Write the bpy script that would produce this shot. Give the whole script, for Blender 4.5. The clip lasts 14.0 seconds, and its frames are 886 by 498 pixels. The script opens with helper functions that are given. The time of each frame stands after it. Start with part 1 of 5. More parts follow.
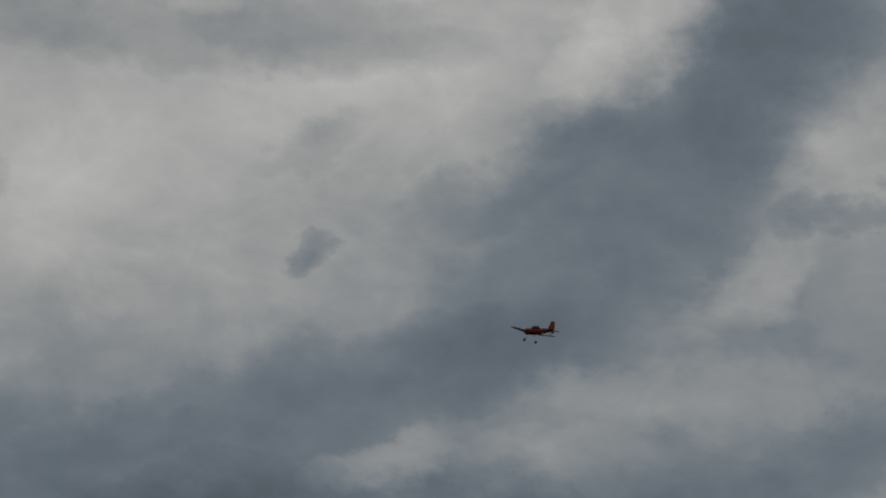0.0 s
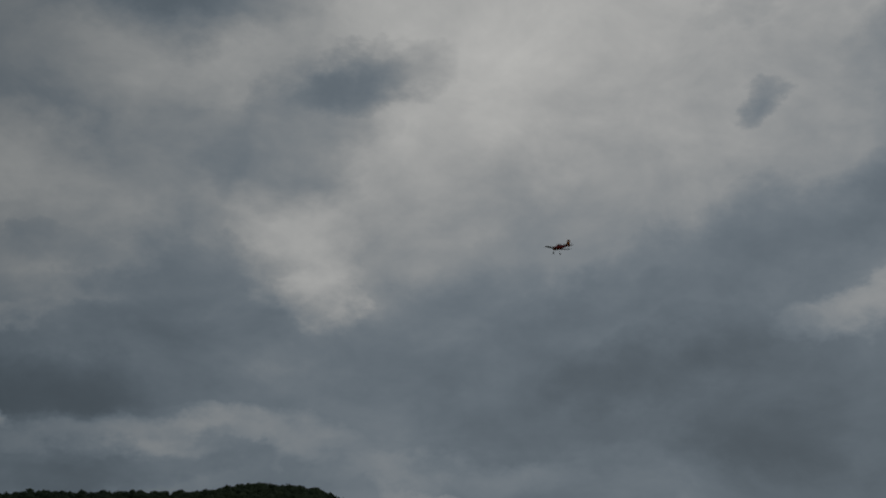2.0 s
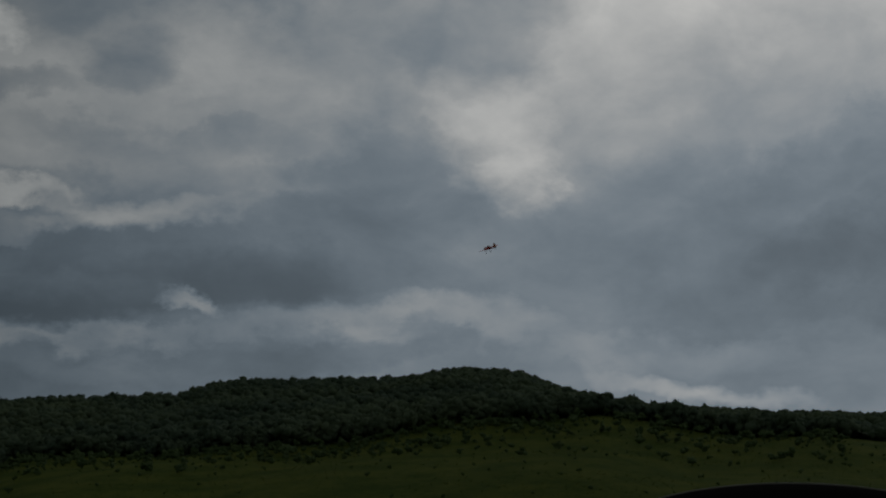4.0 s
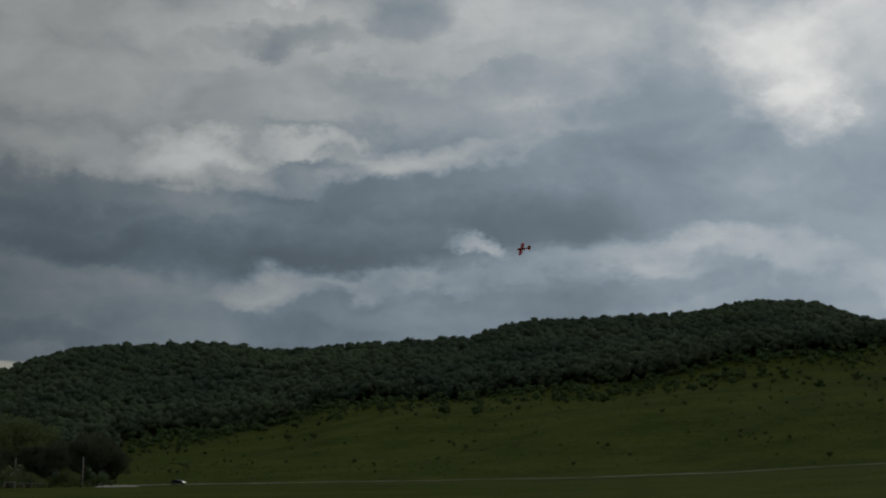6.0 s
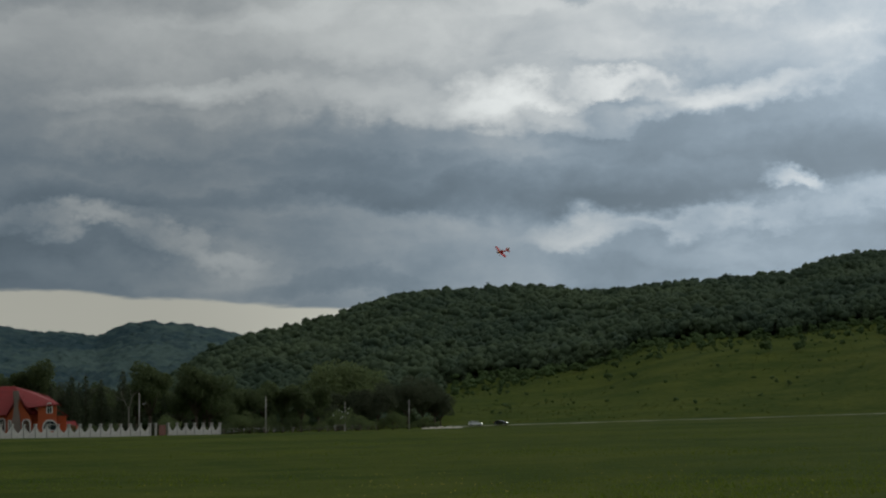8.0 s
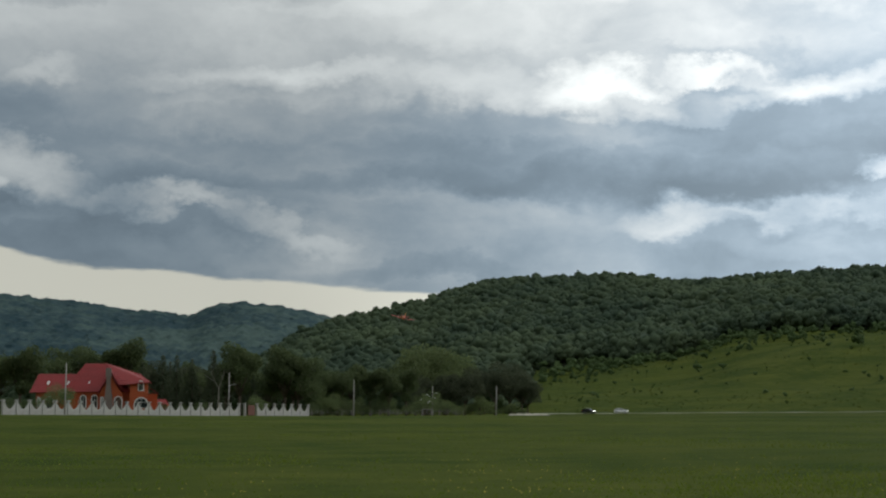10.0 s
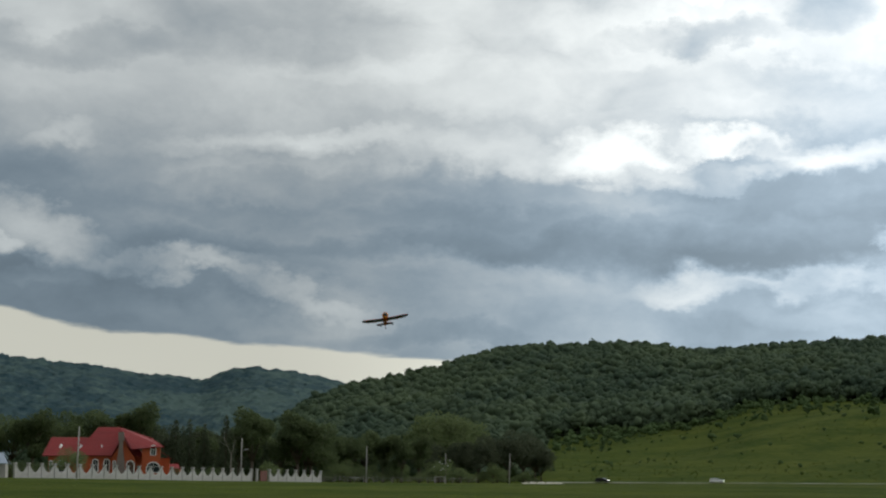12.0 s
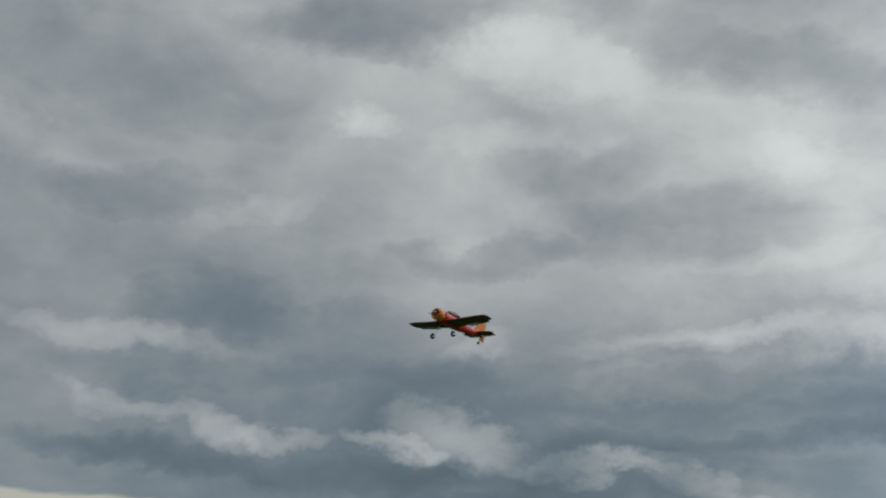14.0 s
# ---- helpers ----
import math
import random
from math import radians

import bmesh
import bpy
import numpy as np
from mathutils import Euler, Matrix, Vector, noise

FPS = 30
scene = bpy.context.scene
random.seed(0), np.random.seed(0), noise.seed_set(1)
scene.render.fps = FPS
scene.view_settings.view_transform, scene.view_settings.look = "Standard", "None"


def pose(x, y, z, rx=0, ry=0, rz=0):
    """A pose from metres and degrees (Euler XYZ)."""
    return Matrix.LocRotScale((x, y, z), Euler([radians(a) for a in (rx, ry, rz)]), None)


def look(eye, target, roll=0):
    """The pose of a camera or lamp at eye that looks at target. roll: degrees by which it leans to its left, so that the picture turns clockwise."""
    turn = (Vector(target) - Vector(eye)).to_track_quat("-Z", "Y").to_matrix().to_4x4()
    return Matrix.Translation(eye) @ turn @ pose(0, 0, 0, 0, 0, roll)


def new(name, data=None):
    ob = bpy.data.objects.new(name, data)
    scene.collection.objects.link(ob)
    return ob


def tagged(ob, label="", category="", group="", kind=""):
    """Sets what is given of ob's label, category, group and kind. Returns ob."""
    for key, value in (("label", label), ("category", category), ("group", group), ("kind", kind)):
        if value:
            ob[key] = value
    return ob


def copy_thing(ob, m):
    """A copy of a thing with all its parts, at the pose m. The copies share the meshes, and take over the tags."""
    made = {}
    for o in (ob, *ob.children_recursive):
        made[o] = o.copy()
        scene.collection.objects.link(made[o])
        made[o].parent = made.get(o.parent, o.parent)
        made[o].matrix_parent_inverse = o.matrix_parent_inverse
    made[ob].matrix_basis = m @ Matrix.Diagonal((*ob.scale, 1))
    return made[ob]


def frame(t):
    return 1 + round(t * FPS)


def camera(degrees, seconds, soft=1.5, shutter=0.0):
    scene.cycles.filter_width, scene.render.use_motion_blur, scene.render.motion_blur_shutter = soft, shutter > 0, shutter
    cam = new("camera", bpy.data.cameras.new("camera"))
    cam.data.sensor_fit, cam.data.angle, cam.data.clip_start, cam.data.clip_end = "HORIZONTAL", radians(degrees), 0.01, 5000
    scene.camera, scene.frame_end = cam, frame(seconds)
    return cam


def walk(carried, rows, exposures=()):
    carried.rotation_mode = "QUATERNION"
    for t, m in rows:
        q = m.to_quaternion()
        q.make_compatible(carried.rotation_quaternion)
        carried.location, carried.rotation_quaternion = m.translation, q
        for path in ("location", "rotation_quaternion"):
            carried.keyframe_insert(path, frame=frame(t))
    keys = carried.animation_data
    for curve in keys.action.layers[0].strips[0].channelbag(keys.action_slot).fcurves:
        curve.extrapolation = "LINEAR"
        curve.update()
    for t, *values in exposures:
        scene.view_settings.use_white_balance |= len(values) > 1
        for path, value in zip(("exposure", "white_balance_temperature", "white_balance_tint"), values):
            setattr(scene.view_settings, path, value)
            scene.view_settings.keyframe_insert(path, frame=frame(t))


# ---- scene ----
EYE = Vector((0.0, 0.0, 1.7))
ASIDE = Vector((0.956, -0.292, 0.0))


def aim(az, el, roll, side=0.0):
    """The camera at the eye, or a little aside of it, turned az degrees from north to east, tilted up el degrees."""
    return Matrix.Translation(EYE + ASIDE * side) @ Euler((radians(90 + el), 0, radians(-az))).to_matrix().to_4x4() @ pose(0, 0, 0, 0, 0, roll)


cam = camera(29.04, 14.0, soft=2.2)
walk(cam, [
    (0.0, aim(46.00, 18.63, 2.55, -0.13)),
    (0.5, aim(39.64, 16.24, 2.79, -0.13)),
    (1.0, aim(34.20, 15.79, 1.36, -0.13)),
    (1.5, aim(33.18, 14.18, 0.87, -0.13)),
    (2.0, aim(30.34, 13.49, 0.74, -0.13)),
    (2.5, aim(27.47, 12.62, -0.02, -0.13)),
    (4.8, aim(20.71, 8.74, 0.36, -0.13)),
    (5.0, aim(19.49, 8.89, 0.12, -0.13)),
    (5.5, aim(16.21, 8.26, -0.26)),
    (6.0, aim(13.91, 7.54, -0.93)),
    (6.5, aim(11.53, 6.51, -1.18)),
    (7.0, aim(8.74, 5.85, -1.73)),
    (7.5, aim(5.42, 5.61, -2.21)),
    (8.0, aim(3.30, 5.78, -1.74)),
    (8.5, aim(0.90, 5.47, -1.22)),
    (11.0, aim(0.00, 5.36, 0.00)),
    (11.5, aim(-0.27, 5.91, 0.27)),
    (12.0, aim(-0.24, 7.60, 0.22)),
    (12.5, aim(-0.64, 9.31, 0.19)),
    (13.0, aim(-3.48, 11.72, 0.20)),
    (13.5, aim(-7.37, 12.99, -1.39)),
    (14.0, aim(-14.15, 14.39, -1.34)),
], exposures=[(0, -2.67), (1.0, -2.53), (2.5, -2.74), (5.0, -2.08), (6.5, -1.48), (7.5, -1.05), (8.5, -0.73), (11.0, -0.20), (12.5, -0.33), (14.0, -0.62)])

# ---- sky: overcast, clouds by azimuth and elevation (az, el, half width, half height, tilt, lighter or darker) ----
SOFT_EAST = [
    (61.0, 13.0, 5.0, 3.5, 0, -0.11),
    (61.0, 19.0, 5.0, 3.5, 0, -0.08),
    (61.0, 25.0, 5.0, 3.5, 0, -0.13),
    (60.1, 19.8, 2.0, 0.5, 8, -0.23),
    (60.0, 22.4, 1.8, 1.9, 0, 0.21),
    (59.6, 11.9, 2.5, 1.1, 30, -0.21),
    (57.7, 25.3, 3.4, 2.5, 45, -0.26),
    (57.0, 17.7, 2.1, 0.9, 30, 0.24),
    (55.0, 14.0, 3.8, 0.9, 0, 0.16),
    (53.9, 22.0, 8.5, 2.8, 45, -0.29),
    (53.0, 7.5, 5.0, 3.5, 0, -0.39),
    (53.0, 13.0, 5.0, 3.5, 0, -0.13),
    (53.0, 19.0, 5.0, 3.5, 0, -0.21),
    (53.0, 25.0, 5.0, 3.5, 0, -0.12),
    (52.4, 25.7, 2.4, 1.3, 30, 0.34),
    (49.9, 11.6, 3.8, 0.9, 0, 0.19),
]
SOFT_EAST_SOUTHEAST = [
    (47.8, 20.8, 3.1, 0.9, 25, -0.16),
    (45.0, 7.5, 5.0, 3.5, 0, -0.49),
    (45.0, 13.0, 5.0, 3.5, 0, -0.09),
    (45.0, 19.0, 5.0, 3.5, 0, -0.08),
    (45.0, 25.0, 5.0, 3.5, 0, 0.20),
    (43.8, 11.2, 2.1, 0.6, 8, 0.29),
    (43.0, 13.8, 6.3, 1.4, 15, -0.32),
    (41.8, 25.6, 3.8, 1.0, 0, -0.29),
    (41.4, 18.2, 0.7, 0.6, 30, -0.33),
    (41.3, 22.0, 1.8, 0.6, 20, -0.18),
    (40.9, 9.2, 2.1, 1.3, 0, 0.13),
    (39.6, 12.5, 3.3, 1.5, 30, 0.08),
    (37.7, 5.8, 4.2, 0.8, 0, 0.14),
    (37.5, 9.5, 2.7, 1.0, 15, -0.23),
    (37.0, 7.5, 5.0, 3.5, 0, -0.43),
    (37.0, 13.0, 5.0, 3.5, 0, -0.11),
]
SOFT_SOUTHEAST = [
    (37.0, 19.0, 5.0, 3.5, 0, 0.14),
    (37.0, 25.0, 5.0, 3.5, 0, 0.13),
    (35.2, 20.7, 5.3, 2.5, 0, -0.07),
    (34.3, 24.9, 4.0, 0.9, 0, -0.24),
    (33.7, 16.8, 4.3, 1.5, 0, -0.07),
    (32.1, 4.8, 2.8, 0.3, -8, 0.35),
    (30.6, 6.0, 3.4, 0.5, 0, 0.16),
    (30.3, 10.8, 3.1, 1.5, 15, -0.18),
    (29.0, 7.5, 5.0, 3.5, 0, -0.21),
    (29.0, 13.0, 5.0, 3.5, 0, -0.06),
    (29.0, 19.0, 5.0, 3.5, 0, 0.27),
    (29.0, 25.0, 5.0, 3.5, 0, 0.05),
    (27.6, 19.0, 2.1, 0.8, 15, -0.37),
    (26.1, 11.7, 0.9, 0.8, 0, 0.16),
    (25.2, 13.4, 1.4, 1.9, 30, 0.23),
    (24.4, 7.2, 2.5, 0.5, -8, 0.25),
]
SOFT_SOUTH_SOUTHEAST = [
    (22.4, 7.4, 1.1, 0.4, 8, 0.13),
    (22.0, 10.3, 4.2, 1.1, 8, -0.14),
    (21.9, 7.2, 1.7, 0.5, 0, -0.17),
    (21.7, 11.6, 2.9, 1.5, 0, -0.20),
    (21.4, 12.8, 2.7, 1.3, 0, -0.24),
    (21.0, 7.5, 5.0, 3.5, 0, -0.21),
    (21.0, 13.0, 5.0, 3.5, 0, 0.11),
    (21.0, 19.0, 5.0, 3.5, 0, -0.27),
    (21.0, 25.0, 5.0, 3.5, 0, -0.52),
    (20.3, 5.8, 3.0, 0.4, 8, -0.16),
    (19.9, 19.4, 3.3, 1.3, 0, 0.29),
    (19.0, 6.9, 2.9, 0.4, 8, 0.16),
    (18.9, 8.4, 5.0, 0.9, 0, -0.16),
    (18.8, 9.3, 3.6, 1.3, 0, -0.21),
    (18.4, 6.8, 4.4, 0.5, 0, 0.16),
    (17.7, 9.3, 3.1, 1.0, 0, 0.16),
]
SOFT_SOUTH_A = [
    (17.5, 12.9, 2.1, 0.5, 0, 0.15),
    (16.8, 13.0, 4.2, 1.1, 0, -0.10),
    (16.4, 13.0, 1.7, 0.5, 0, -0.23),
    (15.4, 7.5, 0.8, 0.3, -25, 0.31),
    (15.4, 7.5, 0.9, 0.3, -25, 0.33),
    (15.2, 16.1, 2.9, 1.1, 0, 0.25),
    (14.6, 5.7, 3.0, 0.9, 0, 0.10),
    (13.3, 15.6, 1.2, 0.9, 0, -0.30),
    (13.2, 10.4, 2.5, 0.5, 8, 0.42),
    (13.0, 7.5, 5.0, 3.5, 0, -0.51),
    (13.0, 19.0, 5.0, 3.5, 0, -0.19),
    (12.8, 6.5, 2.1, 0.3, 0, 0.24),
    (12.5, 6.7, 2.3, 0.4, 0, 0.07),
    (11.6, 10.1, 2.1, 0.4, 0, 0.17),
    (10.5, 14.9, 3.7, 1.0, -15, 0.17),
    (10.5, 7.9, 3.6, 0.5, 0, 0.22),
]
SOFT_SOUTH_B = [
    (10.3, 5.6, 3.0, 0.4, 0, 0.17),
    (9.7, 10.9, 1.3, 0.3, 0, 0.33),
    (9.7, 7.8, 3.8, 0.7, 0, -0.11),
    (9.3, 12.6, 3.8, 0.8, -8, 0.20),
    (9.2, 12.8, 3.8, 0.7, 0, -0.19),
    (9.1, 6.3, 2.2, 0.4, 8, 0.11),
    (9.0, 10.8, 2.3, 0.4, 0, 0.17),
    (8.5, 6.3, 2.3, 0.5, 8, 0.18),
    (8.5, 14.6, 2.3, 0.4, 0, -0.34),
    (8.4, 10.1, 2.1, 0.4, 0, -0.27),
    (8.4, 9.9, 1.5, 0.4, 0, 0.50),
    (8.4, 6.3, 2.0, 0.5, 8, 0.25),
    (8.2, 16.4, 1.0, 0.5, 0, 0.46),
    (7.9, 9.7, 1.4, 0.5, 0, -0.18),
    (7.6, 7.5, 5.1, 0.6, 0, -0.19),
    (5.8, 10.5, 1.7, 0.7, -8, 0.48),
]
SOFT_SOUTH_C = [
    (5.6, 15.0, 1.7, 1.1, 0, 0.19),
    (5.0, 7.5, 5.0, 3.5, 0, -0.19),
    (5.0, 13.0, 5.0, 3.5, 0, 0.19),
    (5.0, 19.0, 5.0, 3.5, 0, -0.16),
    (3.5, 13.3, 5.0, 0.9, 0, -0.10),
    (3.5, 15.1, 3.1, 0.9, -8, 0.10),
    (3.4, 8.4, 5.7, 0.9, 0, 0.13),
    (2.4, 6.0, 2.8, 0.5, 0, 0.10),
    (2.4, 10.7, 2.3, 0.6, -8, 0.21),
    (0.7, 8.0, 4.9, 0.8, 0, -0.34),
    (-0.0, 6.9, 3.0, 0.4, -8, 0.13),
    (-0.6, 4.6, 2.8, 0.3, 0, -0.17),
    (-0.7, 12.9, 4.8, 0.8, 0, 0.23),
    (-1.9, 17.0, 1.4, 0.5, -15, 0.18),
    (-2.0, 11.1, 3.6, 0.5, -8, 0.12),
    (-2.6, 20.0, 3.9, 0.9, -15, -0.29),
]
SOFT_SOUTHWEST_A = [
    (-2.9, 9.2, 6.3, 0.7, 0, -0.32),
    (-3.0, 7.5, 5.0, 3.5, 0, -0.07),
    (-3.0, 13.0, 5.0, 3.5, 0, 0.12),
    (-3.0, 19.0, 5.0, 3.5, 0, 0.39),
    (-3.0, 25.0, 5.0, 3.5, 0, -0.29),
    (-3.2, 9.1, 5.0, 0.9, 0, 0.08),
    (-3.5, 14.0, 2.9, 0.8, 0, 0.23),
    (-4.2, 5.9, 1.9, 0.5, -15, 0.16),
    (-5.5, 11.1, 3.1, 0.4, 0, 0.29),
    (-6.0, 10.0, 2.5, 0.6, 0, 0.21),
    (-6.0, 6.3, 2.5, 0.3, -15, 0.25),
    (-6.0, 14.8, 3.9, 1.0, 0, -0.27),
    (-6.3, 5.2, 4.9, 0.5, -8, 0.14),
    (-6.4, 8.7, 5.0, 0.8, 0, 0.20),
    (-6.8, 17.7, 2.1, 0.9, 0, -0.11),
    (-8.0, 10.2, 4.0, 0.7, 0, -0.16),
]
SOFT_SOUTHWEST_B = [
    (-8.1, 16.3, 2.7, 1.1, 0, -0.18),
    (-9.1, 7.0, 2.1, 0.3, 0, 0.40),
    (-9.4, 16.9, 2.3, 0.6, 0, -0.14),
    (-10.1, 10.2, 3.2, 0.7, -8, 0.24),
    (-10.3, 20.5, 2.5, 1.0, -15, 0.30),
    (-10.8, 21.7, 1.6, 0.7, 0, 0.14),
    (-11.0, 7.5, 5.0, 3.5, 0, -0.37),
    (-11.0, 13.0, 5.0, 3.5, 0, 0.25),
    (-11.0, 19.0, 5.0, 3.5, 0, 0.19),
    (-11.0, 25.0, 5.0, 3.5, 0, 0.10),
    (-12.2, 18.0, 1.7, 0.5, 0, 0.14),
    (-12.3, 14.1, 2.3, 0.5, 0, -0.23),
    (-12.9, 11.0, 1.2, 0.3, 0, 0.18),
    (-13.5, 6.6, 1.3, 0.3, 0, 0.15),
    (-13.6, 8.0, 1.8, 0.7, -15, 0.64),
    (-14.7, 10.5, 4.0, 0.7, 0, -0.15),
]
SOFT_WEST_A = [
    (-16.1, 8.0, 1.2, 0.3, -8, 0.53),
    (-16.5, 22.0, 3.7, 0.8, 0, -0.37),
    (-16.5, 18.5, 0.7, 0.6, 0, 0.25),
    (-16.8, 14.6, 3.1, 0.5, 8, 0.06),
    (-17.4, 12.0, 3.1, 0.6, 0, -0.13),
    (-17.8, 6.9, 4.9, 0.4, 0, -0.13),
    (-19.0, 7.5, 5.0, 3.5, 0, -0.14),
    (-19.0, 19.0, 5.0, 3.5, 0, 0.18),
    (-19.7, 8.1, 1.2, 0.3, 0, 0.32),
    (-20.1, 15.9, 1.4, 0.4, 8, 0.12),
    (-21.7, 18.4, 2.7, 1.0, 0, -0.10),
    (-21.9, 8.5, 1.2, 0.5, -25, 0.39),
    (-22.0, 12.5, 2.3, 0.9, 0, -0.21),
    (-23.8, 10.5, 3.4, 0.5, 0, -0.11),
    (-24.5, 16.4, 2.7, 0.7, 0, -0.23),
    (-24.6, 20.5, 4.9, 1.3, -15, -0.21),
]
SOFT_WEST_B = [
    (-24.7, 9.2, 1.3, 0.3, -15, 0.27),
    (-24.7, 7.6, 3.2, 0.5, -8, -0.30),
    (-25.4, 11.6, 3.1, 0.4, -8, 0.24),
    (-26.9, 13.6, 2.5, 0.7, 0, 0.05),
    (-27.0, 13.0, 5.0, 3.5, 0, -0.03),
    (-27.0, 25.0, 5.0, 3.5, 0, 0.06),
    (-28.2, 18.0, 1.9, 0.7, -15, 0.17),
]
SOFT_CLOUDS = SOFT_EAST + SOFT_EAST_SOUTHEAST + SOFT_SOUTHEAST + SOFT_SOUTH_SOUTHEAST + SOFT_SOUTH_A + SOFT_SOUTH_B + SOFT_SOUTH_C + SOFT_SOUTHWEST_A + SOFT_SOUTHWEST_B + SOFT_WEST_A + SOFT_WEST_B
CRISP_EAST = [
    (25.6, 17.2, 2.9, 1.8, 30, -0.20),
]
CRISP_CLOUDS = CRISP_EAST

world = bpy.data.worlds.new("overcast_sky")
scene.world = world
world.use_nodes = True
wt = world.node_tree
wt.nodes.clear()


def wnode(kind, **values):
    n = wt.nodes.new(kind)
    for k, v in values.items():
        setattr(n, k, v)
    return n


def wput(socket, v):
    if isinstance(v, bpy.types.NodeSocket):
        wt.links.new(v, socket)
    else:
        socket.default_value = v


def wmath(op, a, b=0.0):
    n = wnode("ShaderNodeMath", operation=op)
    wput(n.inputs[0], a)
    wput(n.inputs[1], b)
    return n.outputs[0]


def wnoise(vec, scale, detail, rough=0.55, distortion=0.0):
    n = wnode("ShaderNodeTexNoise")
    wput(n.inputs["Vector"], vec)
    n.inputs["Scale"].default_value = scale
    n.inputs["Detail"].default_value = detail
    n.inputs["Roughness"].default_value = rough
    n.inputs["Distortion"].default_value = distortion
    return n


coord = wnode("ShaderNodeTexCoord").outputs["Generated"]
sep = wnode("ShaderNodeSeparateXYZ")
wput(sep.inputs[0], coord)
dx, dy, dz = sep.outputs
az = wmath("MULTIPLY", wmath("ARCTAN2", dx, dy), 57.29578)
el = wmath("MULTIPLY", wmath("ARCSINE", dz), 57.29578)
up = wmath("ADD", wmath("MAXIMUM", dz, 0.0), 0.16)
deck = wnode("ShaderNodeCombineXYZ")
wput(deck.inputs[0], wmath("DIVIDE", dx, up))
wput(deck.inputs[1], wmath("DIVIDE", dy, up))
deck = deck.outputs[0]
puff = wnode("ShaderNodeVectorMath", operation="MULTIPLY")
wput(puff.inputs[0], coord)
puff.inputs[1].default_value = (1.0, 1.0, 1.5)
puff = puff.outputs[0]
flat = wnode("ShaderNodeCombineXYZ")
wput(flat.inputs[0], az)
wput(flat.inputs[1], el)
warp = wnode("ShaderNodeVectorMath", operation="MULTIPLY_ADD")
wput(warp.inputs[0], wnoise(puff, 17.0, 8.0, 0.62).outputs["Color"])
warp.inputs[1].default_value = (4.4, 3.2, 0.0)
wput(warp.inputs[2], flat.outputs[0])
unbias = wnode("ShaderNodeVectorMath", operation="SUBTRACT")
wput(unbias.inputs[0], warp.outputs[0])
unbias.inputs[1].default_value = (2.2, 1.6, 0.0)
warped = unbias.outputs[0]

big = wnoise(deck, 1.2, 6.0, 0.55, 0.3).outputs["Fac"]
fine = wnoise(puff, 15.0, 8.0, 0.6, 0.25).outputs["Fac"]
streak = wnoise(deck, 3.2, 6.0, 0.56, 0.3).outputs["Fac"]
cover = wmath("ADD", wmath("MULTIPLY", wmath("SUBTRACT", big, 0.5), 0.12), wmath("MULTIPLY", wmath("SUBTRACT", fine, 0.5), 0.55))
cover = wmath("ADD", cover, wmath("MULTIPLY", wmath("SUBTRACT", streak, 0.5), 0.22))
lift = wnode("ShaderNodeMapRange")
wput(lift.inputs["Value"], el)
lift.inputs["From Min"].default_value, lift.inputs["From Max"].default_value = 4.0, 22.0
lift.inputs["To Min"].default_value, lift.inputs["To Max"].default_value = 0.43, 0.70
cover = wmath("ADD", cover, lift.outputs[0])
turned = {0: warped}


def tilted(degrees):
    """The plan of the sky, turned by the tilt of a cloud."""
    if degrees not in turned:
        r = wnode("ShaderNodeVectorRotate", rotation_type="Z_AXIS")
        wput(r.inputs["Vector"], warped)
        r.inputs["Angle"].default_value = radians(-degrees)
        turned[degrees] = r.outputs[0]
    return turned[degrees]


for clouds, reach, crisp in ((SOFT_CLOUDS, 1.55, 1.0), (CRISP_CLOUDS, 1.38, 1.5)):
    for c_az, c_el, c_w, c_h, c_tilt, amount in clouds:
        c, sn = math.cos(radians(c_tilt)), math.sin(radians(c_tilt))
        centre = (c_az * c + c_el * sn, c_el * c - c_az * sn)
        fit = wnode("ShaderNodeVectorMath", operation="MULTIPLY_ADD")
        wput(fit.inputs[0], tilted(c_tilt))
        fit.inputs[1].default_value = (1 / (c_w * reach), 1 / (c_h * reach), 0)
        fit.inputs[2].default_value = (-centre[0] / (c_w * reach), -centre[1] / (c_h * reach), 0)
        square = wnode("ShaderNodeVectorMath", operation="DOT_PRODUCT")
        wput(square.inputs[0], fit.outputs[0])
        wput(square.inputs[1], fit.outputs[0])
        body = wnode("ShaderNodeMath", operation="MULTIPLY_ADD", use_clamp=True)
        wput(body.inputs[0], square.outputs["Value"])
        body.inputs[1].default_value, body.inputs[2].default_value = -crisp, crisp
        summed = wnode("ShaderNodeMath", operation="MULTIPLY_ADD")
        wput(summed.inputs[0], body.outputs[0])
        summed.inputs[1].default_value = amount
        wput(summed.inputs[2], cover)
        cover = summed.outputs[0]

# the brightest cloud levels off softly
soft_top = wnode("ShaderNodeMath", operation="SMOOTH_MIN")
wput(soft_top.inputs[0], cover)
soft_top.inputs[1].default_value, soft_top.inputs[2].default_value = 1.28, 0.5
cover = soft_top.outputs[0]

